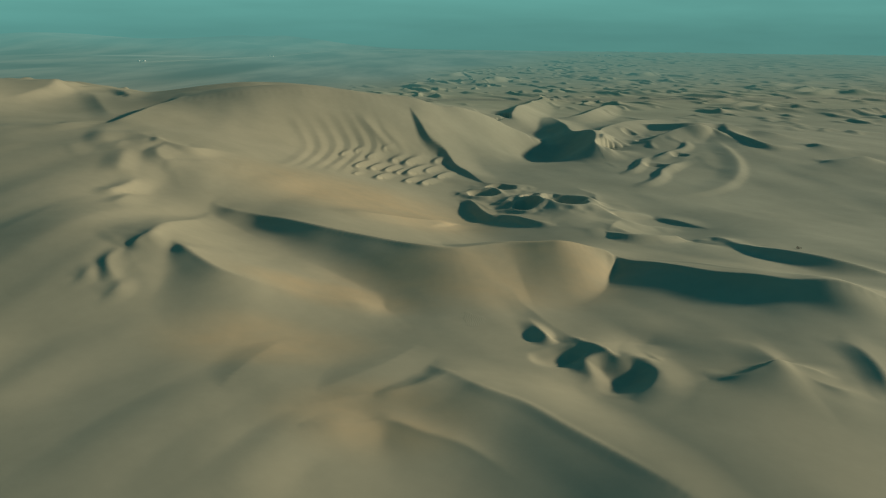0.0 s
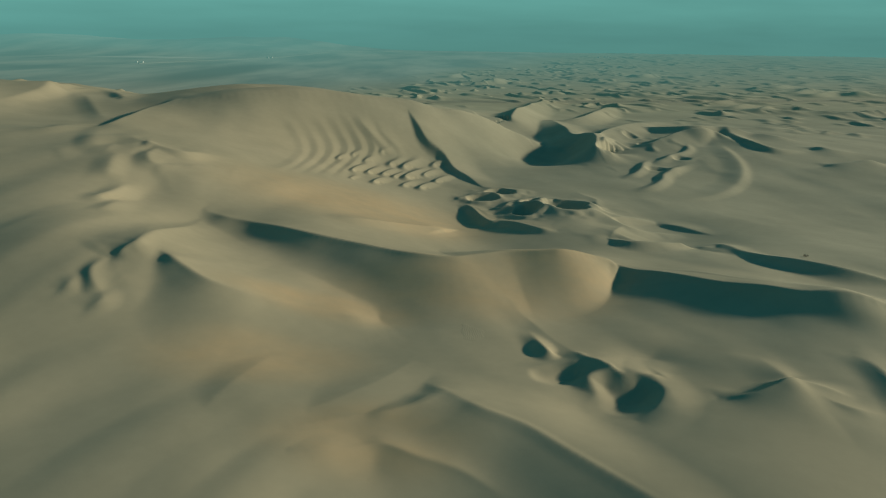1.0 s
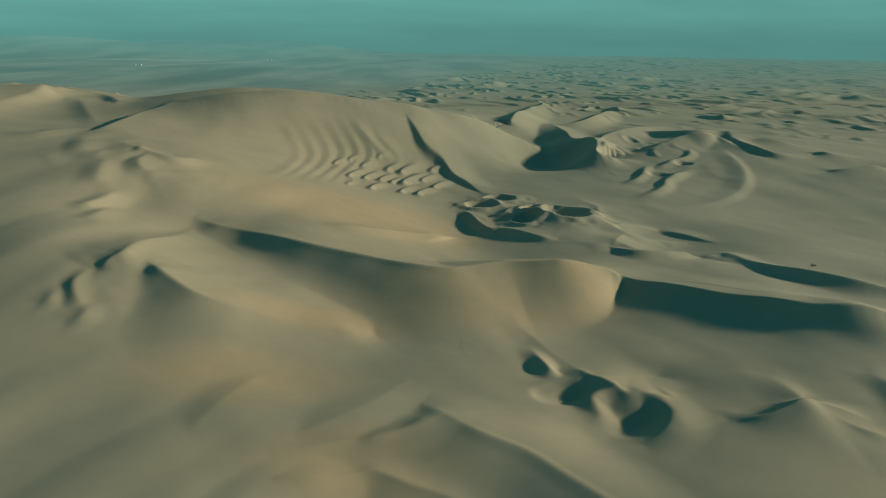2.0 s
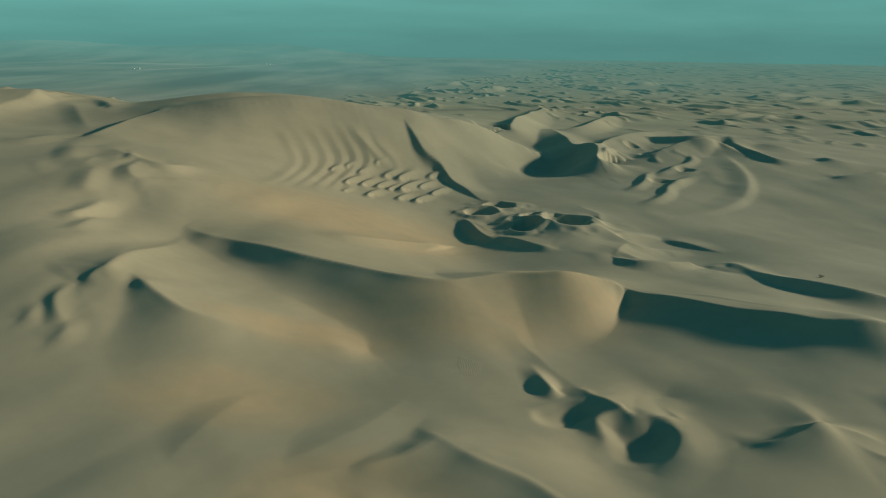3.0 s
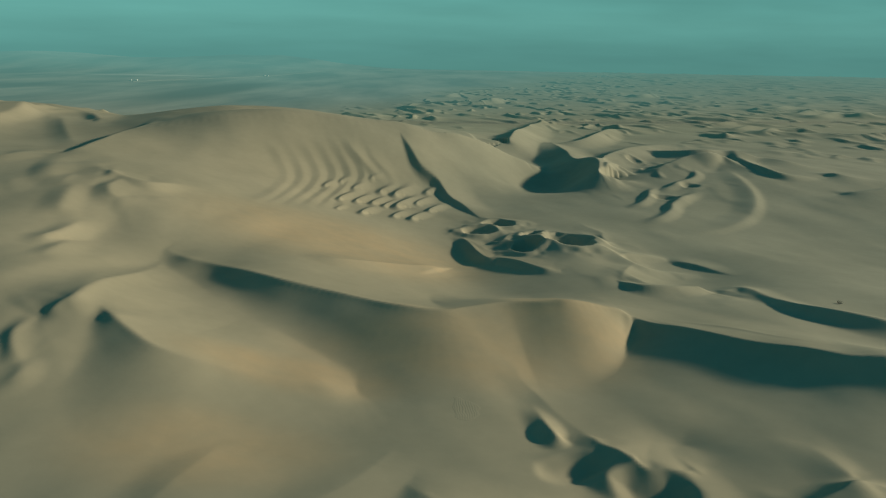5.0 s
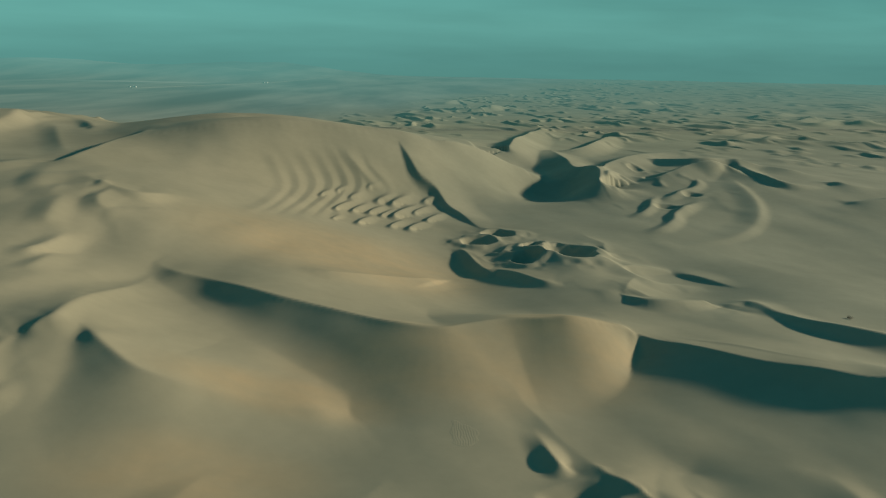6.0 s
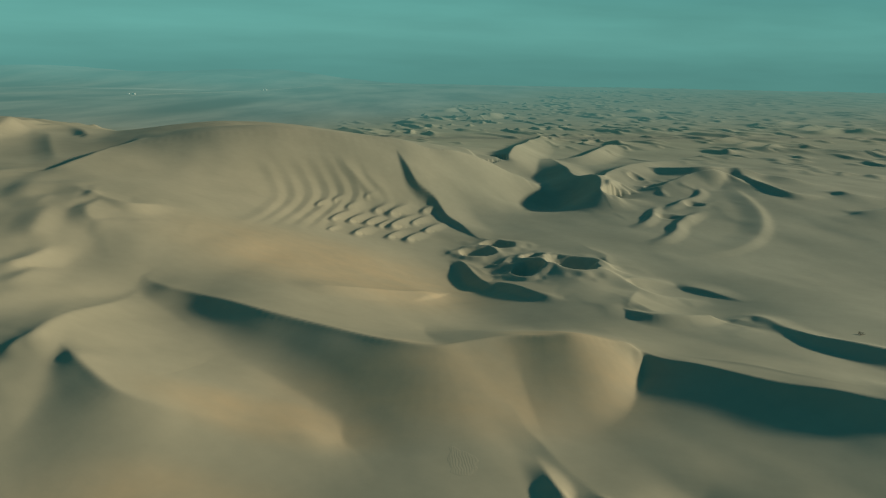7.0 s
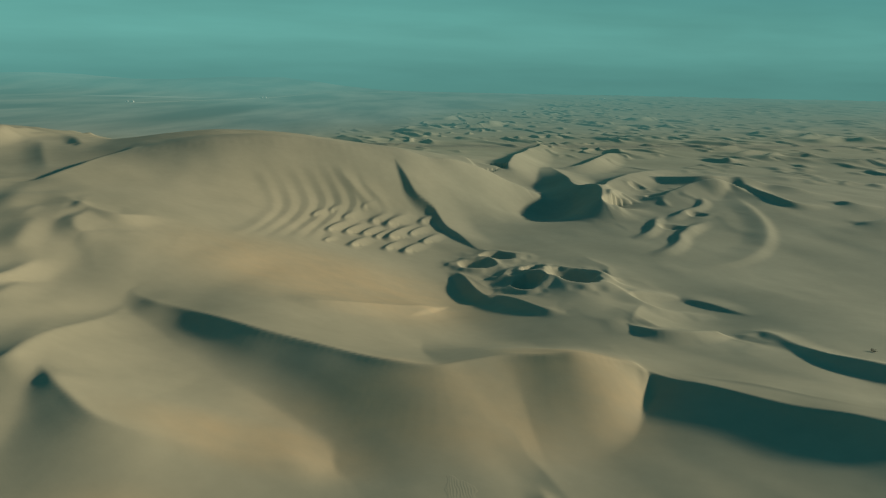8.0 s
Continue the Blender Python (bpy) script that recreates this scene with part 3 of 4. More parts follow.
fold('great_dune+combed', 'cs', [(-110.6, 681.0, 0, 9, 7), (-95.1, 659.5, 0.6, 9, 7), (-83.4, 637.8, 1.15, 9, 7), (-85.1, 617.9, 1.3, 9, 7), (-89.7, 568.1, 1.1, 9, 7), (-88.8, 511.0, 0, 9, 7)])
fold('great_dune+combed', 'cs', [(-97.9, 689.2, 0, 9, 7), (-82.3, 665.8, 0.6, 9, 7), (-70.9, 644.6, 1.15, 9, 7), (-73.1, 625.4, 1.3, 9, 7), (-79.5, 579.4, 1.1, 9, 7), (-78.3, 521.9, 0, 9, 7)])
fold('great_dune+combed', 'cs', [(-90.9, 627.5, 0, 10.2105, 4.64113), (-97.0, 615.4, 1.57798, 10.2105, 4.64113), (-101.0, 604.3, 2.0421, 10.2105, 4.64113), (-101.0, 598.9, 1.67081, 10.2105, 4.64113), (-96.8, 602.1, 0, 10.2105, 4.64113)])
fold('great_dune+combed', 'cs', [(-77.6, 640.2, 0, 10.2379, 4.65358), (-84.5, 630.1, 1.58222, 10.2379, 4.65358), (-89.4, 621.9, 2.04758, 10.2379, 4.65358), (-89.9, 618.2, 1.67529, 10.2379, 4.65358), (-85.3, 620.7, 0, 10.2379, 4.65358)])
fold('great_dune+combed', 'cs', [(-73.1, 616.8, 0, 12.0376, 5.47162), (-79.3, 594.4, 1.86035, 12.0376, 5.47162), (-82.9, 574.1, 2.40751, 12.0376, 5.47162), (-82.5, 564.7, 1.96978, 12.0376, 5.47162), (-78.0, 569.6, 0, 12.0376, 5.47162)])
fold('great_dune+combed', 'cs', [(-64.0, 638.7, 0, 10.5815, 4.80979), (-71.2, 627.6, 1.63533, 10.5815, 4.80979), (-76.3, 618.3, 2.11631, 10.5815, 4.80979), (-76.8, 613.9, 1.73152, 10.5815, 4.80979), (-72.0, 616.3, 0, 10.5815, 4.80979)])
fold('great_dune+combed', 'cs', [(-51.1, 657.9, 0, 9.31128, 4.2324), (-58.0, 648.9, 1.43902, 9.31128, 4.2324), (-63.0, 642.4, 1.86226, 9.31128, 4.2324), (-63.7, 639.7, 1.52366, 9.31128, 4.2324), (-59.2, 641.4, 0, 9.31128, 4.2324)])
fold('great_dune+combed', 'cs', [(-59.3, 619.3, 0, 11.0186, 5.00847), (-65.6, 599.2, 1.70288, 11.0186, 5.00847), (-69.5, 581.2, 2.20373, 11.0186, 5.00847), (-69.4, 572.5, 1.80305, 11.0186, 5.00847), (-65.0, 576.6, 0, 11.0186, 5.00847)])
fold('great_dune+combed', 'cs', [(-38.8, 646.5, 0, 10.7621, 4.89188), (-46.7, 634.8, 1.66324, 10.7621, 4.89188), (-52.4, 625.8, 2.15243, 10.7621, 4.89188), (-53.1, 621.4, 1.76108, 10.7621, 4.89188), (-47.9, 623.2, 0, 10.7621, 4.89188)])
fold('great_dune+combed', 'cs', [(-20.3, 655.5, 0, 13.7286, 6.24025), (-30.9, 640.2, 2.12169, 13.7286, 6.24025), (-38.4, 627.2, 2.74571, 13.7286, 6.24025), (-39.4, 620.7, 2.24649, 13.7286, 6.24025), (-32.7, 622.5, 0, 13.7286, 6.24025)])
fold('great_dune+combed', 'cs', [(-45.5, 621.3, 0, 10.1241, 4.60185), (-51.8, 603.0, 1.56463, 10.1241, 4.60185), (-56.0, 587.4, 2.02481, 10.1241, 4.60185), (-56.2, 579.9, 1.65667, 10.1241, 4.60185), (-51.8, 582.6, 0, 10.1241, 4.60185)])
fold('great_dune+combed', 'cs', [(-35.4, 615.7, 0, 9.13006, 4.15003), (-41.2, 598.6, 1.41101, 9.13006, 4.15003), (-45.2, 584.4, 1.82601, 9.13006, 4.15003), (-45.5, 577.5, 1.49401, 9.13006, 4.15003), (-41.5, 579.8, 0, 9.13006, 4.15003)])
fold('great_dune+combed', 'cs', [(-15.2, 638.7, 0, 15.4515, 7.02339), (-26.5, 613.2, 2.38795, 15.4515, 7.02339), (-34.1, 591.4, 3.09029, 15.4515, 7.02339), (-34.8, 580.2, 2.52842, 15.4515, 7.02339), (-27.8, 582.9, 0, 15.4515, 7.02339)])
fold('great_dune+combed', 'cs', [(-3.2, 641.6, 0, 10.7098, 4.86811), (-11.5, 623.6, 1.65516, 10.7098, 4.86811), (-17.4, 609.4, 2.14197, 10.7098, 4.86811), (-18.1, 602.3, 1.75252, 10.7098, 4.86811), (-13.0, 603.0, 0, 10.7098, 4.86811)])
fold('great_dune+combed', 'cs', [(-51.6, 584.3, 0, 10.094, 4.58817), (-56.2, 558.3, 1.55998, 10.094, 4.58817), (-59.3, 539.4, 2.0188, 10.094, 4.58817), (-59.2, 531.8, 1.65174, 10.094, 4.58817), (-55.4, 535.5, 0, 10.094, 4.58817)])
fold('great_dune+combed', 'cs', [(-24.7, 586.4, 0, 9.26913, 4.21324), (-30.3, 565.3, 1.4325, 9.26913, 4.21324), (-34.1, 549.3, 1.85383, 9.26913, 4.21324), (-34.4, 542.5, 1.51677, 9.26913, 4.21324), (-30.6, 545.0, 0, 9.26913, 4.21324)])
fold('great_dune+combed', 'cs', [(-6.3, 589.6, 0, 10.8582, 4.93557), (-13.7, 566.6, 1.67809, 10.8582, 4.93557), (-18.9, 549.7, 2.17165, 10.8582, 4.93557), (-19.5, 542.5, 1.7768, 10.8582, 4.93557), (-14.9, 544.5, 0, 10.8582, 4.93557)])
fold('great_dune+combed', 'cs', [(-76.1, 562.4, 0, 5.92482, 2.6931), (-77.8, 545.8, 0.915654, 5.92482, 2.6931), (-78.9, 533.8, 1.18496, 5.92482, 2.6931), (-78.6, 528.8, 0.969516, 5.92482, 2.6931), (-76.6, 531.9, 0, 5.92482, 2.6931)])
fold('great_dune+combed', 'cs', [(9.0, 621.3, 0, 10.602, 4.81907), (0.6, 602.4, 1.63848, 10.602, 4.81907), (-5.2, 587.9, 2.12039, 10.602, 4.81907), (-6.1, 580.9, 1.73487, 10.602, 4.81907), (-1.1, 581.9, 0, 10.602, 4.81907)])
fold('great_dune+combed', 'cs', [(5.3, 656.3, 0, 9.94707, 4.5214), (-3.0, 653.6, 1.53728, 9.94707, 4.5214), (-9.1, 646.2, 1.98941, 9.94707, 4.5214), (-10.0, 642.2, 1.6277, 9.94707, 4.5214), (-4.9, 643.1, 0, 9.94707, 4.5214)])
fold('great_dune+combed', 'cs', [(-93.7, 683.9, 0, 14, 9), (-87.5, 671.8, 1.2, 14, 9), (-78.5, 663.0, 1.8, 14, 9), (-71.0, 656.1, 1.8, 14, 9), (-61.3, 649.2, 1.4, 14, 9), (-48.6, 645.9, 0, 14, 9)])
fold('great_dune+combed', 'cs', [(-73.0, 675.9, 0, 14, 8), (-63.0, 667.3, 1, 14, 8), (-50.7, 658.0, 1.2, 14, 8), (-38.9, 653.0, 0, 14, 8)])
fold('small_dune', 'cs', [(33.4, 282.3, 0, 28, 10), (37.9, 267.6, 0.9, 28, 10), (42.6, 259.5, 1.2, 28, 10), (47.3, 246.9, 1, 28, 10), (51.9, 238.0, 0.8, 28, 10), (55.4, 230.7, 1.4, 28, 10), (58.1, 223.5, 3, 28, 10), (62.2, 219.4, 4, 28, 10), (65.6, 214.8, 4.2, 28, 10), (69.3, 211.6, 4.2, 28, 10), (74.2, 212.3, 3.6, 28, 10), (80.2, 210.7, 2.4, 28, 10), (88.3, 211.8, 0, 28, 10)])
fold('small_dune', 'cs', [(38.8, 255.9, 0, 10, 6), (40.7, 243.5, 1.4, 10, 6), (42.2, 232.7, 2.8, 10, 6), (44.4, 228.0, 2.4, 10, 6), (48.2, 229.0, 0, 10, 6)])
fold('small_dune', 'sr', [(57.9, 228.6, 1.6, 8, 10), (54.5, 222.2, 1.6, 8, 10), (49.0, 218.9, 1.2, 8, 10), (42.8, 215.9, 0.8, 8, 10), (36.8, 213.6, 0, 8, 10)])
fold('small_dune', 'cc', [(66.6, 214.8, 4, 9, 9), (61.0, 212.5, 3.4, 9, 9), (56.4, 209.4, 3, 9, 9), (56.7, 206.4, 2.4, 9, 9), (57.2, 202.3, 1.4, 9, 9), (54.2, 198.6, 0.6, 9, 9), (50.2, 194.4, 0, 9, 9)])
fold('small_dune', 'cc', [(79.9, 212.0, 2, 14, 10), (81.2, 207.0, 2, 14, 10), (80.9, 200.0, 2.4, 14, 10), (77.6, 193.3, 2.2, 14, 10), (73.0, 188.4, 1.2, 14, 10), (66.7, 183.9, 0, 14, 10)])
fold('small_dune', 'sc', [(78.6, 230.0, 0, 6, 4), (82.6, 221.6, 0.8, 6, 4), (85.2, 213.7, 1.3, 6, 4), (88.9, 211.1, 0, 6, 4)])
fold('cone_dune', 'sc', [(99.1, 196.8, 0, 8, 34), (103.8, 194.9, 1.5, 8, 34), (110.1, 194.7, 3, 8, 34), (117.9, 197.2, 4.6, 8, 34), (124.5, 200.1, 6, 8, 34), (131.0, 201.3, 4, 8, 34), (139.8, 198.9, 2, 8, 34), (147.6, 194.3, 0, 8, 34)])
fold('cone_dune', 'cc', [(126.8, 229.1, 0, 9, 14), (128.7, 217.3, 1, 9, 14), (129.7, 209.7, 1.4, 9, 14), (132.4, 207.8, 0, 9, 14)])
fold('cone_dune', 'cs', [(164.5, 228.3, 0, 14, 8), (167.4, 218.3, 1.4, 14, 8), (166.0, 206.7, 2, 14, 8), (162.8, 196.0, 1.8, 14, 8), (158.7, 187.4, 0, 14, 8)])
fold('cone_dune', 'cs', [(131.7, 201.5, 0, 14, 9), (134.6, 192.5, 1.6, 14, 9), (141.6, 187.2, 1.6, 14, 9), (151.8, 186.8, 0, 14, 9)])
fold('peak_dune', 'cs', [(-156.7, 332.7, 0, 18, 7), (-144.9, 296.8, 0.6, 18, 7), (-139.5, 279.1, 0.9, 18, 7), (-136.0, 275.4, 0.8, 18, 7), (-131.8, 277.4, 0.5, 18, 7), (-127.2, 279.4, 0, 18, 7)])
fold('peak_dune', 'cs', [(-147.9, 269.3, 0, 14, 5), (-149.1, 260.7, 1.2, 14, 5), (-149.2, 254.1, 1.9, 14, 5), (-146.1, 248.0, 1.9, 14, 5), (-142.2, 244.0, 1.3, 14, 5), (-137.3, 243.8, 0, 14, 5)])
fold('peak_dune', 'cs', [(-154.8, 253.1, 0, 8, 6), (-153.6, 246.4, 1, 8, 6), (-153.9, 242.8, 1, 8, 6), (-156.5, 240.8, 0, 8, 6)])
fold('peak_dune', 'cs', [(-135.3, 275.6, 0, 20, 8), (-132.6, 281.3, 0.3, 20, 8), (-126.0, 278.5, 0.7, 20, 8), (-118.0, 267.7, 0.8, 20, 8), (-109.3, 258.5, 0.7, 20, 8), (-98.4, 251.5, 0.5, 20, 8), (-87.6, 250.1, 0, 20, 8)])
fold('peak_dune', 'cc', [(-143.9, 243.1, 0, 8, 10), (-137.5, 239.2, 1.2, 8, 10), (-137.5, 235.6, 1.2, 8, 10), (-141.5, 232.2, 0, 8, 10)])
pit('horn_dune', 249.4, 761.9, 10.8, 13.6, 0, 3.5, 0.8)
pit('horn_dune', 223.4, 640.0, 13.7, 8.3, 0, 3, 0.8)
pit('horn_dune', 263.3, 682.6, 10.6, 8.0, 0, 2.5, 0.8)
pit('horn_dune', 244.0, 816.3, 9.0, 15.8, 0, 2.5, 0.8)
pit('pit_dune', 98.8, 483.0, 18.6, 21.1, 0, 9, 3.6)
pit('pit_dune', 66.9, 475.2, 11.6, 13.0, -10, 6, 2.4)
pit('pit_dune', 52.3, 548.3, 15.9, 11.2, 0, 5, 2)
pit('pit_dune', 34.6, 525.3, 13.9, 10.9, 0, 4, 2.4)
pit('pit_dune', 74.7, 507.8, 8.0, 11.7, -20, 4, 1.8)
pit('small_dune', 46.7, 213.5, 14.4, 7.9, 15, 2.6, 0)
pit('small_dune', 69.6, 202.1, 14.7, 14.0, 0, 2.2, 0)

# dells: x, y, half length, half width, turn in degrees, depth
DELLS = [
    (130, 267, 42, 20, -35, 2.4),
    (59, 196, 15, 13, 0, 3),
    (119, 740, 52, 45, 30, 15),
    (150, 855, 60, 60, 0, 9),
    (95, 890, 45, 55, 0, 8),
]


def swell(x, y):
    """The broad rises under the dunes."""
    z = np.full_like(x, -14.0)
    for cy, row in HILLS.items():
        s = 70 + 0.07 * cy
        band = np.exp(-((y - cy) ** 2) / (2 * s * s))
        for cx, a in zip(HILL_X, row):
            z += a * band * np.exp(-((x - cx) ** 2) / (2 * s * s))
    for cy, row in HUMPS.items():
        band = np.exp(-((y - cy) ** 2) / (2 * 36 * 36))
        for cx, a in zip(HUMP_X, row):
            z += a * band * np.exp(-((x - cx) ** 2) / (2 * 36 * 36))
    return z


def spline(points, n):
    """Catmull-Rom through the points, n pieces to each span."""
    p = np.array(points, float)
    p = np.vstack([2 * p[0] - p[1], p, 2 * p[-1] - p[-2]])
    out = []
    for i in range(1, len(p) - 2):
        for t in np.arange(n) / n:
            out.append(0.5 * (2 * p[i] + (p[i + 1] - p[i - 1]) * t + (2 * p[i - 1] - 5 * p[i] + 4 * p[i + 1] - p[i + 2]) * t * t
                              + (3 * p[i] - p[i - 1] - 3 * p[i + 1] + p[i + 2]) * t ** 3))
    out.append(p[-2])
    out = np.array(out)
    out[:, 2] = np.maximum(out[:, 2], 0)
    return out


def ridge(x, y, lee, length, points):
    """How high one crest's dune stands over the swell: a straight slip face on the lee side, a rounded back on the other."""
    line = spline(points, 6)
    best = np.full(x.shape, 1e9)
    side, h, ang, total = np.zeros(x.shape), np.zeros(x.shape), np.zeros(x.shape), np.zeros(x.shape)
    for a, b in zip(line[:-1], line[1:]):
        dx, dy = b[0] - a[0], b[1] - a[1]
        q = max(dx * dx + dy * dy, 1e-6)
        k = np.clip(((x - a[0]) * dx + (y - a[1]) * dy) / q, 0, 1)
        d = (x - a[0] - k * dx) ** 2 + (y - a[1] - k * dy) ** 2
        near = d < best
        best = np.where(near, d, best)
        side = np.where(near, np.sign(dx * (y - a[1]) - dy * (x - a[0])), side)
        w = math.sqrt(q) / (d + 1.5) ** 2.5
        total += w
        h += w * (a[2] + k * (b[2] - a[2]))
        ang += w * (a[3] + k * (b[3] - a[3]))
    h, ang = h / total, ang / total
    for a, b in ((line[0], line[1]), (line[-1], line[-2])):  # and dies away past both ends
        dx, dy = b[0] - a[0], b[1] - a[1]
        past = ((a[0] - x) * dx + (a[1] - y) * dy) / math.hypot(dx, dy)
        end = np.abs((x - a[0]) ** 2 + (y - a[1]) ** 2 - best) < 1e-6
        h = np.where(end, h * ease(1.0, 0.0, past / np.sqrt(best + 0.2)), h)
    blunt = 0.3 * (1 + np.maximum(y, 0) / 350)  # no edge of sand is keener than this
    d = np.sqrt(best + blunt ** 2) - blunt
    u = d * np.tan(np.radians(ang)) / np.maximum(h, 0.05)
    soft = 0.5
    face = np.where(u < 1 - soft, 1 - u, np.where(u < 1 + soft, (1 + soft - u) ** 2 / (4 * soft), 0))
    top = max(p[2] for p in points)
    w = length * (0.35 + 0.65 * np.clip(h / top, 0, 1))
    v = np.clip(d / w, 0, 1)
    rear = (1 - v) ** 2 * (1 + 1.2 * v)
    shape = np.where(side == lee, face, rear)
    lip = 0.65 * ease(1.0, 3.0, h) * ease(4.5, 14.0, ang) * np.exp(-d / (np.where(side == lee, 1.0, 2.0) * (1 + np.maximum(y, 0) / 350)))  # freshly blown sand on the very edge
    return h * shape + lip, (side == lee) & (ang > 19), (shape > 0.8) & (h > 0.8)


def reach(points, length):
    p = np.array(points)
    m = max(length, 2.2 * max(q[2] / math.tan(radians(q[3])) for q in points)) + 5
    return p[:, 0].min() - m, p[:, 0].max() + m, p[:, 1].min() - m, p[:, 1].max() + m


def far_field(x, y):
    """Low crescents of the plain beyond, in ranks across the wind."""
    c, s = math.cos(radians(20)), math.sin(radians(20))
    a, b = x * c + y * s, -x * s + y * c
    z = 0
    for size, tall, seed in ((105, 7, 3), (46, 5.2, 8)):
        wx = a + size * 0.9 * drift(x, y, size * 1.6, seed, 2)
        wy = b + size * 0.9 * drift(x, y, size * 1.6, seed + 5, 2)
        saw = wx / size + 1.5 * drift(wx, wy, size * 1.3, seed + 9, 2)
        f = saw - np.floor(saw)
        shape = np.where(f < 0.25, f / 0.25, (1 - (f - 0.25) / 0.75) ** 1.6)
        patch = ease(0.0, 0.30, drift(wx, wy, size * 1.1, seed + 13, 2))
        z = z + tall * shape * patch
    return z


def plain_edge(x, y):
    """Metres past the edge of the sand, out on the gravel plain."""
    return np.minimum(((y - 1250) * 900 - (x + 300) * 2350) / 2516, y - 1150)


def land(x, y):
    """Height of the land at x, y (on an even net), and for each place the height of the dune on it, its number and whether it is a slip face."""
    z = swell(x, y)
    for cx, cy, half_l, half_w, turn, depth in DELLS:
        c, s = math.cos(radians(turn)), math.sin(radians(turn))
        u, v = ((x - cx) * c + (y - cy) * s) / half_l, (-(x - cx) * s + (y - cy) * c) / half_w
        z = z - depth * np.exp(-(u * u + v * v) * 0.9)
    pile, tallest = np.zeros_like(z), np.zeros_like(z)
    owner, slip, top = np.full(z.shape, -1), np.zeros(z.shape, bool), np.zeros(z.shape, bool)
    # the great dune is the high part of the far swell
    high = np.clip(z - 12, 0, 30) * ease(470, 520, y) * ease(-360, -320, x)
    owner[high > 0.35], tallest = GREAT, np.minimum(high, 0.5)
    lift = high * 0.5
    for dune, lee, length, points in CRESTS:
        x0, x1, y0, y1 = reach(points, length)
        i = np.where((x[0] > x0) & (x[0] < x1))[0]
        j = np.where((y[:, 0] > y0) & (y[:, 0] < y1))[0]
        if len(i) < 2 or len(j) < 2:
            continue
        cut = np.s_[j[0]:j[-1] + 1, i[0]:i[-1] + 1]
        r, face, brow = ridge(x[cut], y[cut], lee, length, points)
        more = r > tallest[cut]
        owner[cut] = np.where(more & (r > 0.35), KINDS.index(dune), owner[cut])
        slip[cut] = np.where(more, face, slip[cut])
        top[cut] = np.where(more, brow, top[cut])
        tallest[cut] = np.maximum(tallest[cut], r)
        pile[cut] = (pile[cut] ** 4 + r ** 4) ** 0.25
    z = z + pile
    # the folds of one dune, or of one layer on it (dune+layer), merge, and are laid on what lies beneath
    for kind in sorted({f[0] for f in FOLDS}):
        layer = np.zeros_like(z)
        for dune, flanks, points in FOLDS:
            if dune != kind:
                continue
            p = np.array(points)
            m = p[:, 3:5].max() * 1.35 + 6
            i = np.where((x[0] > p[:, 0].min() - m) & (x[0] < p[:, 0].max() + m))[0]
            j = np.where((y[:, 0] > p[:, 1].min() - m) & (y[:, 0] < p[:, 1].max() + m))[0]
            if len(i) < 2 or len(j) < 2:
                continue
            cut = np.s_[j[0]:j[-1] + 1, i[0]:i[-1] + 1]
            r, face, brow = fold_height(x[cut], y[cut], flanks, points)
            more = r > np.maximum(tallest[cut], 0.35)
            owner[cut] = np.where(more, KINDS.index(dune.split("+")[0]), owner[cut])
            slip[cut], top[cut] = np.where(more, face, slip[cut]), np.where(more, brow, top[cut])
            tallest[cut] = np.maximum(tallest[cut], r)
            layer[cut] = (layer[cut] ** 4 + np.maximum(r, 0) ** 4) ** 0.25
        z = z + layer
    for dune, cx, cy, half_l, half_w, turn, depth, rim in PITS:
        c, s = math.cos(radians(turn)), math.sin(radians(turn))
        u, v = ((x - cx) * c + (y - cy) * s) / half_l, (-(x - cx) * s + (y - cy) * c) / half_w
        r = np.hypot(u, v) * (1 + 0.5 * drift(x, y, half_l * 0.8, int(cx) % 97, 2))
        edge = rim * np.exp(-((r - 1.05) / np.where(r > 1.05, 0.55, 0.3)) ** 2)
        z = z + edge - depth * (np.clip(1 - r ** 1.6, 0, 1) if rim else np.clip(1 - r * r, 0, 1) ** 2)
        ring = (r < 1.6) & (edge > 0.3)
        owner = np.where(ring, KINDS.index(dune), owner)
        tallest = np.where(ring, np.maximum(tallest, edge), tallest)
        slip = np.where((r < 1) & (rim > 0), True, slip)
    off = plain_edge(x, y) + 260 * drift(x, y, 420, 77)
    z = z + ease(1100, 1450, y + 0.8 * np.abs(x - 100)) * far_field(x, y) * ease(150, -150, off)
    z = z + 105 * ease(3300, 4300, y) * ease(-200, -1500, x) * (0.6 + drift(x, y, 900, 91))
    # where the flank of the great dune is combed into wind waves
    inside = np.exp(-(((x + 78 + 0.1 * (y - 650)) / 58) ** 4 + ((y - 645) / 72) ** 4))
    inside = np.maximum(inside, 0.9 * np.exp(-(((x + 22 + 0.5 * (y - 580)) / 34) ** 4 + ((y - 578) / 48) ** 4)))
    # ruffled sand round the hollow and the pits
    c, s = math.cos(radians(20)), math.sin(radians(20))
    a, b = x * c + y * s, -x * s + y * c
    spot = 0
    for cx, cy, reach_x, reach_y in ((235, 745, 75, 95), (90, 500, 55, 40), (150, 395, 60, 30), (-215, 430, 45, 40)):
        spot = np.maximum(spot, np.exp(-((x - cx) / reach_x) ** 2 - ((y - cy) / reach_y) ** 2))
    wx = a + 22 * drift(x, y, 40, 41, 2)
    f = wx / 27 + 1.4 * drift(wx, b, 34, 43, 2)
    f = f - np.floor(f)
    ruffle = np.where(f < 0.3, f / 0.3, (1 - (f - 0.3) / 0.7) ** 1.5) * ease(0.0, 0.25, drift(wx, b, 30, 47, 2) + 0.05)
    z = z + 1.5 * spot * ruffle
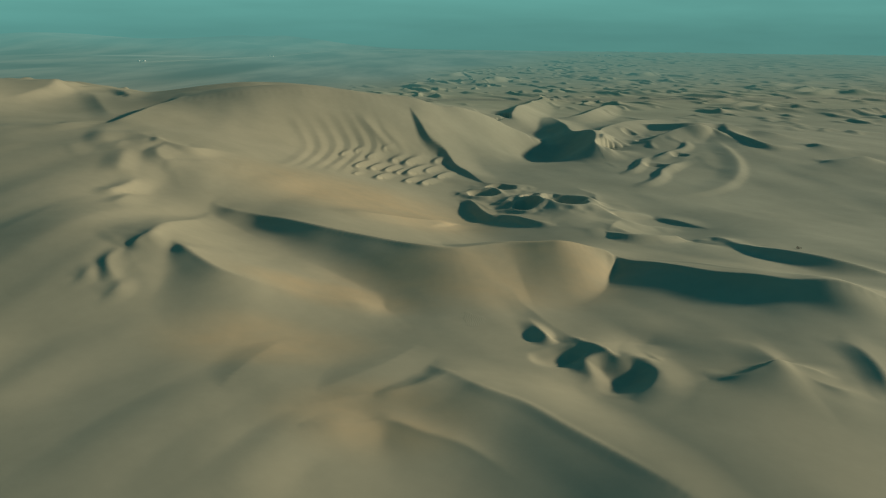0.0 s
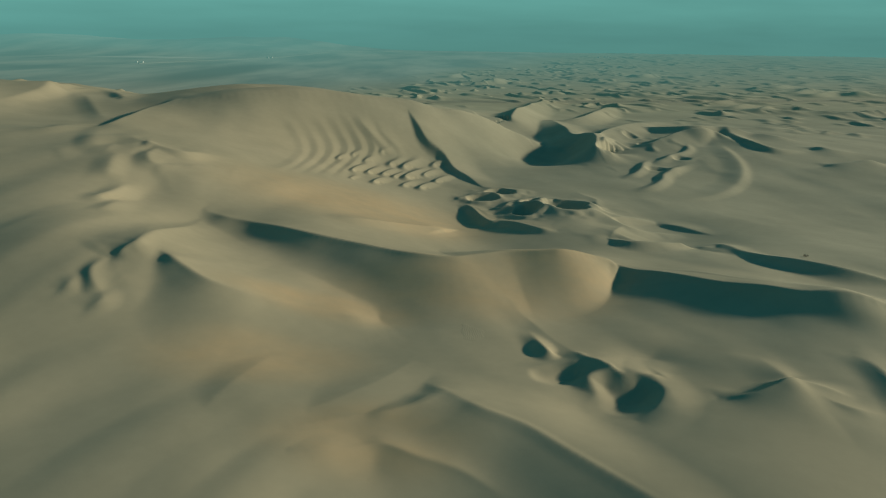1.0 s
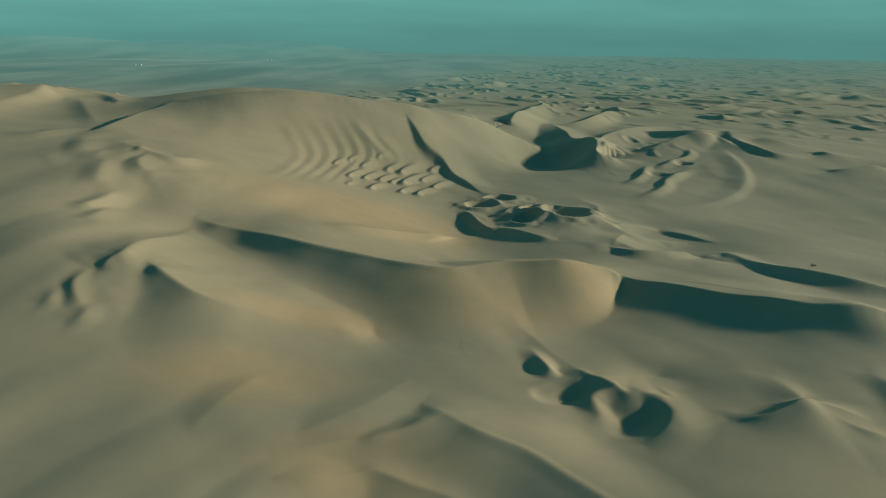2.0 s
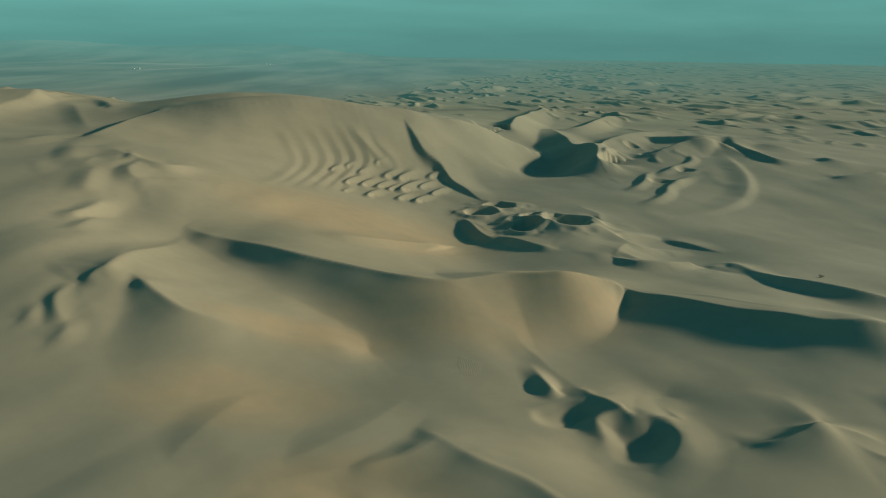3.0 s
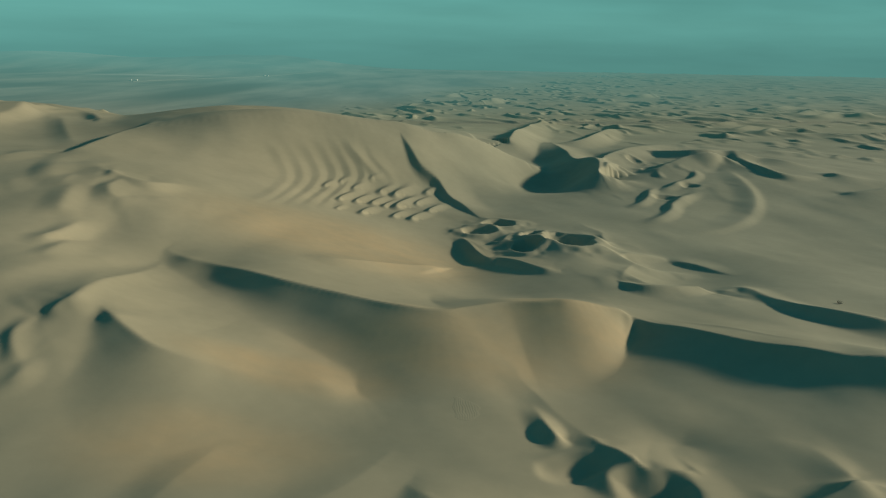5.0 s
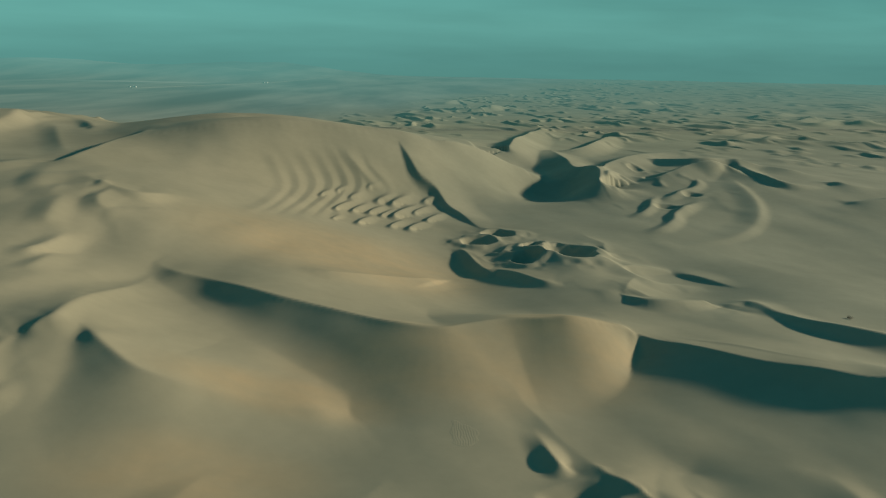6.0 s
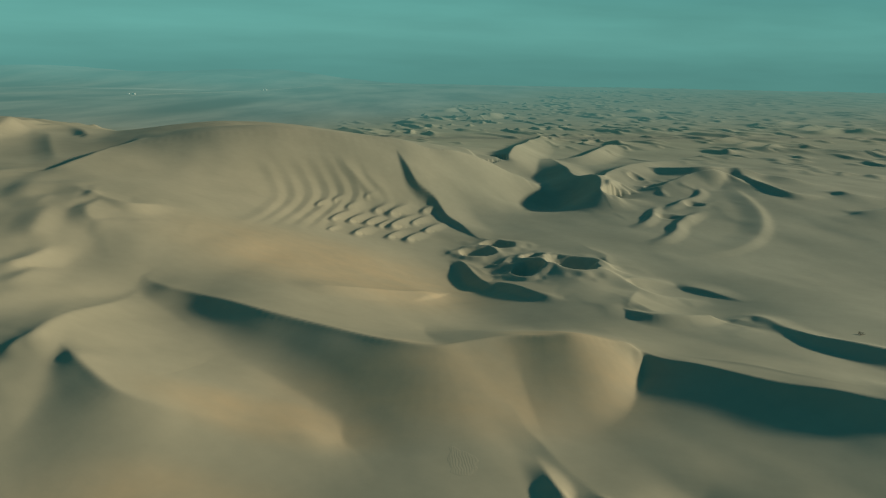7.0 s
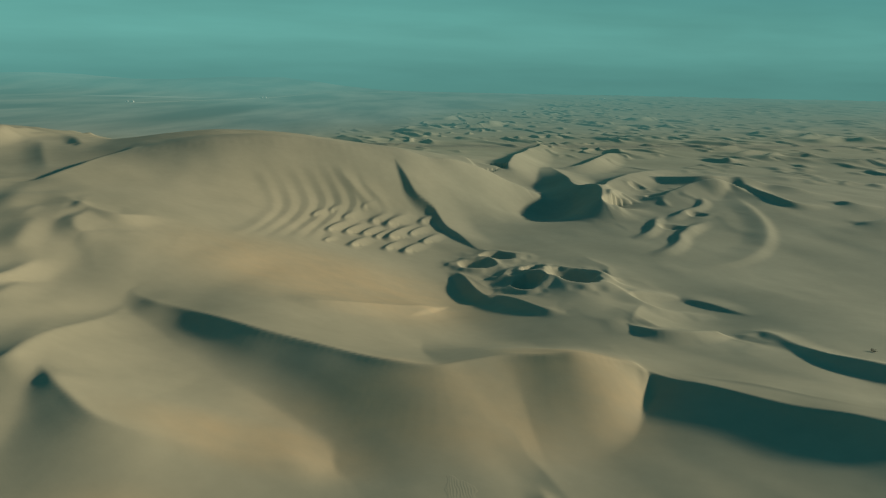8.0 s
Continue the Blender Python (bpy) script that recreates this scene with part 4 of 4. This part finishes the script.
    # soft undulation across the wind
    c, s = math.cos(radians(-18)), math.sin(radians(-18))
    a, b = x * c + y * s, -x * s + y * c
    west = ease(-20, -170, x - 0.15 * (y - 200)) * ease(560, 380, y)
    z = z + west * (4.8 * drift(a, b * 0.35, 46, 21, 1) + 1.2 * drift(a, b * 0.45, 19, 25, 1)) * ease(1500, 600, y)
    c, s = math.cos(radians(35)), math.sin(radians(35))
    a, b = x * c + y * s, -x * s + y * c
    z = z + (1 - west) * (1.0 * drift(a, b * 0.45, 34, 31, 1) + 0.4 * drift(a, b * 0.55, 15, 33, 1)) * ease(1500, 700, y)
    lift = np.maximum(lift, np.clip(tallest - 0.35, 0, None) * 0.9)
    return z, lift, owner, slip, top, inside


DUNES = {  # kind of dune: what it looks like
    "great_dune": "huge smooth pale sand dune with a rippled flank",
    "main_dune": "long curving tan sand dune with knife-sharp crest",
    "small_dune": "small scalloped sand dune with dark shaded bowls",
    "cone_dune": "low cone-shaped sand dune with a pale peak",
    "front_dune": "gentle brown sand ridge with a thin bright crest",
    "peak_dune": "pointed sand dune with a shaded hollow below its tip",
    "saddle_dune": "low hummocky sand dunes on a pale saddle",
    "ridge_dune": "straight sand ridge with a narrow dark slip face",
    "peak_far": "distant sharp sand peak with a dark side",
    "crescent_dune": "crescent of sand with a dark inner face",
    "pit_dune": "cluster of sand ridges round deep shaded pits",
    "wave_dune": "wave-like sand dunes with dark troughs",
    "hollow_dune": "sand dune above a deep shadowed hollow",
    "horn_dune": "curled sand dune with thin pale horns",
    "far_crest": "distant low sand dunes with shaded fronts",
}
KINDS = list(DUNES)
GREAT = KINDS.index("great_dune")


def steps(lo, hi, fine, grow, mid):
    """Places from lo to hi, fine apart round mid and coarser further off."""
    up, down = [mid], [mid]
    while up[-1] < hi:
        up.append(up[-1] + max(fine, (up[-1] - mid) / grow))
    while down[-1] > lo:
        down.append(down[-1] - max(fine, (mid - down[-1]) / grow))
    return np.array(down[:0:-1] + up)


xs = steps(-5200, 5200, 0.85, 130, 10)
ys = [-5000.0]
while ys[-1] < 5200:
    y = ys[-1]
    ys.append(y + (240 if y < -300 else 12 if y < 100 else max(0.75, y / 235)))
ys = np.array(ys)
X, Y = np.meshgrid(xs, ys)
Z, LIFT, OWNER, SLIP, TOP, WAVES = land(X, Y)
# loose sand rounds its edges
Z[:, 1:-1] = 0.78 * Z[:, 1:-1] + 0.11 * (Z[:, :-2] + Z[:, 2:])
Z[1:-1] = 0.78 * Z[1:-1] + 0.11 * (Z[:-2] + Z[2:])
zy, zx = np.gradient(Z, ys, xs)
NORMALS = np.stack([-zx, -zy, np.ones_like(Z)], -1)
NORMALS /= np.linalg.norm(NORMALS, axis=-1, keepdims=True)
INDEX = np.arange(Z.size).reshape(Z.shape)
QUADS = np.stack([INDEX[:-1, :-1], INDEX[:-1, 1:], INDEX[1:, 1:], INDEX[1:, :-1]], -1)
NET = np.stack([X.ravel(), Y.ravel(), Z.ravel()], -1)


def sheet(name, keep, material, places):
    """The part of the land's net where keep is true, as one mesh, shaded as part of the whole."""
    quads = QUADS[keep]
    used, inv = np.unique(quads.ravel(), return_inverse=True)
    me = bpy.data.meshes.new(name)
    me.vertices.add(len(used))
    me.vertices.foreach_set("co", places[used].ravel())
    me.loops.add(len(inv))
    me.loops.foreach_set("vertex_index", inv.astype(np.int32))
    me.polygons.add(len(quads))
    me.polygons.foreach_set("loop_start", np.arange(0, len(inv), 4, dtype=np.int32))
    me.update(calc_edges=True)
    me.polygons.foreach_set("use_smooth", np.ones(len(quads), bool))
    me.normals_split_custom_set_from_vertices(NORMALS.reshape(-1, 3)[used])
    me.materials.append(material)
    return new(name, me)


def pieces_of(mask):
    """Splits a mask of cells into its connected pieces; returns the number of the piece of each cell (0: none) and the pieces' sizes."""
    out = np.zeros(mask.shape, int)
    rows = np.where(mask.any(axis=1))[0]
    boss, runs, above = [0], [], []

    def head(a):
        while boss[a] != a:
            boss[a] = boss[boss[a]]
            a = boss[a]
        return a

    last = -2
    for r in rows:
        line = np.concatenate([[0], mask[r].astype(int), [0]])
        edge = np.diff(line)
        now = []
        if r != last + 1:
            above = []
        for a, b in zip(np.where(edge == 1)[0], np.where(edge == -1)[0]):
            mine = 0
            for c, d, k in above:
                if c < b and d > a:
                    if not mine:
                        mine = head(k)
                    else:
                        boss[head(k)] = mine
            if not mine:
                mine = len(boss)
                boss.append(mine)
            now.append((a, b, mine))
            runs.append((r, a, b, mine))
        above, last = now, r
    size = {}
    for r, a, b, k in runs:
        k = head(k)
        out[r, a:b] = k
        size[k] = size.get(k, 0) + b - a
    return out, size


# each cell of the net belongs to the dune that stands tallest at its corners
corner = np.stack([OWNER[:-1, :-1], OWNER[:-1, 1:], OWNER[1:, 1:], OWNER[1:, :-1]])
cell_owner = corner.max(axis=0)
cell_slip, cell_top, cell_wave = SLIP[:-1, :-1], TOP[:-1, :-1], WAVES[:-1, :-1] > 0.25
dune_cells = []
for k, kind in enumerate(KINDS):
    piece, size = pieces_of(cell_owner == k)
    for p, n in sorted(size.items()):
        if n >= 150:
            dune_cells.append((kind, piece == p))
        else:  # a scrap at the rim stays with the ground
            cell_owner[piece == p] = -1
loose = np.zeros(Z.shape, bool)
bare = cell_owner < 0
for dr, dc in ((0, 0), (0, 1), (1, 0), (1, 1)):
    loose[dr:Z.shape[0] - 1 + dr, dc:Z.shape[1] - 1 + dc] |= bare
LIFT = np.where(loose, 0, np.maximum(LIFT, 0.3))
under = NET.copy()
under[:, 2] -= LIFT.ravel()  # the firm ground goes on beneath the dunes
rim = loose.astype(int)
sunk = rim[:-1, :-1] + rim[:-1, 1:] + rim[1:, :-1] + rim[1:, 1:] <= 2
ground = tagged(sheet("ground", bare | sunk, SAND, under), "pale tan wind-blown desert sand and grey gravel plain", "ground", kind="structure")

for kind, mine in dune_cells:
    root = tagged(new("sand_dune"), DUNES[kind], "dune", "dunes of the sand sea")
    rows, cols = np.where(mine)
    mid = INDEX[rows[len(rows) // 2], cols[len(cols) // 2]]
    root.location = (NET[mid, 0], NET[mid, 1], under[mid, 2])
    rest = mine.copy()
    parts = []
    for name, keep, words in (("rippled_flank", mine & cell_wave, "sand flank combed into wind waves"), ("slip_face", mine & cell_slip & ~cell_wave, "steep smooth slip face"),
                              ("crest", mine & cell_top & ~cell_slip & ~cell_wave, "sharp sand crest")):
        piece, size = pieces_of(keep)
        for p, n in sorted(size.items()):
            if n >= 220:
                parts.append((name, piece == p, words))
                rest &= piece != p
    piece, size = pieces_of(rest)
    for p, n in sorted(size.items(), key=lambda item: -item[1]):
        parts.append(("back_slope", piece == p, ""))
    for name, keep, words in parts:
        ob = sheet(name, keep, SAND, NET - np.array(root.location))
        ob.parent = root
        if words:
            tagged(ob, words)

# an added glowing sheet paints the distance haze: it runs along the sun's own direction, and so throws no shadow
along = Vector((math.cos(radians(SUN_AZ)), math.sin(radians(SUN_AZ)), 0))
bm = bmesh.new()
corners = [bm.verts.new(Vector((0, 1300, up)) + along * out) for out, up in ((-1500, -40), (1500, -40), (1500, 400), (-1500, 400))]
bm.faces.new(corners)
me = bpy.data.meshes.new("haze_sheet")
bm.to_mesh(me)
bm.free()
me.materials.append(painted_haze_material())
tagged(new("haze_sheet", me), "teal dust haze of the far distance", "haze", kind="structure")


# ---- small things ----


def plain(name, colour, rough, spread=0.12, scale=3.0):
    """A plain surface with mottling of its colour."""
    m = bpy.data.materials.new(name)
    m.use_nodes = True
    n, l = m.node_tree.nodes, m.node_tree.links
    b = n["Principled BSDF"]
    b.inputs["Roughness"].default_value = rough
    t = n.new("ShaderNodeTexNoise")
    t.inputs["Scale"].default_value, t.inputs["Detail"].default_value = scale, 5
    r = n.new("ShaderNodeValToRGB")
    r.color_ramp.elements[0].position, r.color_ramp.elements[0].color = 0.3, (*[c * (1 - spread) for c in colour], 1)
    r.color_ramp.elements[1].position, r.color_ramp.elements[1].color = 0.7, (*[c * (1 + spread) for c in colour], 1)
    geo = n.new("ShaderNodeNewGeometry")
    l.new(geo.outputs["Position"], t.inputs["Vector"])
    l.new(t.outputs["Fac"], r.inputs[0])
    l.new(r.outputs[0], b.inputs["Base Color"])
    return m


LIME, GLASSY, PLANK, LEAF, TWIG, TRACK = (plain("limewash", (0.80, 0.79, 0.74), 0.8), plain("dark_pane", (0.05, 0.06, 0.06), 0.2), plain("door_wood", (0.25, 0.17, 0.10), 0.7),
                                          plain("dry_leaf", (0.055, 0.06, 0.030), 0.8, 0.4), plain("dry_twig", (0.14, 0.10, 0.07), 0.9, 0.3), plain("packed_track", (0.27, 0.27, 0.225), 0.95, 0.1, 0.05))


def part(name, bm, material, parent, label=""):
    me = bpy.data.meshes.new(name)
    bm.to_mesh(me)
    bm.free()
    me.materials.append(material)
    ob = new(name, me)
    ob.parent = parent
    return tagged(ob, label)


def block(bm, x0, x1, y0, y1, z0, z1):
    v = [bm.verts.new(c) for c in ((x0, y0, z0), (x1, y0, z0), (x1, y1, z0), (x0, y1, z0), (x0, y0, z1), (x1, y0, z1), (x1, y1, z1), (x0, y1, z1))]
    for f in ((3, 2, 1, 0), (4, 5, 6, 7), (0, 1, 5, 4), (1, 2, 6, 5), (2, 3, 7, 6), (3, 0, 4, 7)):
        bm.faces.new([v[i] for i in f])


def height_at(x, y):
    i, j = int(np.searchsorted(xs, x)), int(np.searchsorted(ys, y))
    return float(Z[j - 1:j + 1, i - 1:i + 1].min())


def house(x, y, wide, deep, tall):
    """A flat-roofed white building: walls, roof with a parapet, door and windows."""
    root = tagged(new("building"), "small white flat-roofed building on the gravel plain", "building", "buildings on the plain")
    root.location = (x, y, height_at(x, y) - 0.3)
    w, d = wide / 2, deep / 2
    bm = bmesh.new()
    block(bm, -w, w, -d, d, 0, tall)
    part("wall", bm, LIME, root)
    bm = bmesh.new()
    block(bm, -w - 0.2, w + 0.2, -d - 0.2, -d + 0.2, tall, tall + 0.7)
    block(bm, -w - 0.2, w + 0.2, d - 0.2, d + 0.2, tall, tall + 0.7)
    block(bm, -w - 0.2, -w + 0.2, -d + 0.2, d - 0.2, tall, tall + 0.7)
    block(bm, w - 0.2, w + 0.2, -d + 0.2, d - 0.2, tall, tall + 0.7)
    part("parapet", bm, LIME, root)
    bm = bmesh.new()
    block(bm, -0.7, 0.7, -d - 0.06, -d + 0.1, 0, 2.4)
    part("door", bm, PLANK, root, "brown wooden door")
    for k in (-0.6, 0.6):
        bm = bmesh.new()
        block(bm, k * w - 0.8, k * w + 0.8, -d - 0.05, -d + 0.1, tall * 0.4, tall * 0.4 + 1.4)
        part("window", bm, GLASSY, root, "dark window pane")


for x, y, wide, deep, tall in ((-1299, 2694, 9, 7, 4.5), (-1279, 2700, 10, 8, 5), (-921, 3331, 12, 9, 6), (-905, 3337, 10, 8, 6),
                               (1030, 4120, 20, 12, 9), (1060, 4132, 16, 10, 8), (985, 4126, 12, 9, 7)):
    house(x, y, wide, deep, tall)

# the pale track past the buildings
bm = bmesh.new()
line = spline([(-1250, 2610, 0), (-1084, 2993, 0), (-930, 3310, 0), (-557, 4244, 0), (-300, 4900, 0)], 14)
edge = []
for i, p in enumerate(line):
    q = line[min(i + 1, len(line) - 1)] - line[max(i - 1, 0)]
    side = Vector((q[1], -q[0], 0)).normalized() * 2.2
    z = height_at(p[0], p[1]) + 1.2
    edge.append([bm.verts.new((p[0] - side.x, p[1] - side.y, z)), bm.verts.new((p[0] + side.x, p[1] + side.y, z))])
for (a, b), (c, d) in zip(edge[:-1], edge[1:]):
    bm.faces.new((a, b, d, c))
track = bmesh.ops.extrude_face_region(bm, geom=bm.faces[:])
bmesh.ops.translate(bm, verts=[v for v in track["geom"] if isinstance(v, bmesh.types.BMVert)], vec=(0, 0, -3))
bmesh.ops.recalc_face_normals(bm, faces=bm.faces[:])
tagged(part("road", bm, TRACK, None), "pale packed-earth track across the gravel plain", "road", kind="structure")


def shrub(x, y, wide, tall):
    """A low desert shrub: bent stems from one root and small leaves in clumps."""
    rng = random.Random(5)
    root = tagged(new("shrub"), "small dark desert shrub alone on the sand", "shrub")
    root.location = (x, y, height_at(x, y) - 0.05)
    tips = []
    for k in range(11):
        bm = bmesh.new()
        turn, lean = k * 2.4, rng.uniform(0.35, 1.0)
        at, ring = Vector((0, 0, 0)), None
        for step in range(5):
            r = 0.045 * (1 - step / 5.5)
            now = [bm.verts.new(at + Vector((math.cos(a) * r, math.sin(a) * r, 0))) for a in (0, 1.57, 3.14, 4.71)]
            if ring:
                for i in range(4):
                    bm.faces.new((ring[i], ring[(i + 1) % 4], now[(i + 1) % 4], now[i]))
            ring = now
            at = at + Vector((math.cos(turn) * lean * wide / 9, math.sin(turn) * lean * wide / 9, tall / 5 * (1.15 - lean * 0.45))) * rng.uniform(0.8, 1.2)
            if step > 1:
                tips.append(at.copy())
        part("stem", bm, TWIG, root)
    bm = bmesh.new()
    for p in tips:
        for k in range(26):
            c = p + Vector((rng.gauss(0, 0.22), rng.gauss(0, 0.22), rng.gauss(0, 0.15)))
            u, v = Vector((rng.gauss(0, 1), rng.gauss(0, 1), rng.gauss(0, 1))).normalized() * 0.10, Vector((rng.gauss(0, 1), rng.gauss(0, 1), rng.gauss(0, 1))).normalized() * 0.045
            bm.faces.new([bm.verts.new(c + w) for w in (-u, v, u, -v)])
    tagged(part("foliage", bm, LEAF, root, "sparse dark green leaves"), kind="stuff")


shrub(226.5, 368, 3.2, 1.5)


def ripples(x0, y0, half_l, half_w, seed):
    """A patch of fine wind ripples, a hand's breadth high, on the smooth sand."""
    px, py = np.meshgrid(np.arange(x0 - half_l, x0 + half_l, 0.12), np.arange(y0 - half_w, y0 + half_w, 0.4))
    pz = land(px, py)[0]
    r = np.hypot((px - x0) / half_l, (py - y0) / half_w)
    fade = ease(0.98, 0.45, r + 0.9 * drift(px, py, 5, seed, 2))
    phase = (px + 1.6 * drift(px, py, 4, seed + 3, 2) + 0.15 * py) / 0.85
    f = phase - np.floor(phase)
    pz = pz + 0.02 * ease(0.05, 0.4, fade) + fade * 0.03 * np.where(f < 0.35, f / 0.35, (1 - f) / 0.65) - 0.06 * ease(0.25, 0.05, fade)
    ny, nx = px.shape
    idx = np.arange(ny * nx).reshape(ny, nx)
    me = bpy.data.meshes.new("sand_ripples")
    me.from_pydata(np.stack([px.ravel(), py.ravel(), pz.ravel()], -1).tolist(), [], np.stack([idx[:-1, :-1], idx[:-1, 1:], idx[1:, 1:], idx[1:, :-1]], -1)[(fade * (r < 1))[:-1, :-1] > 0.03].tolist())
    me.polygons.foreach_set("use_smooth", np.ones(len(me.polygons), bool))
    me.materials.append(SAND)
    tagged(new("sand_ripples", me), "fine wind ripples in the tan sand", "ripples", kind="stuff")


ripples(14, 246, 6.5, 10, 3)
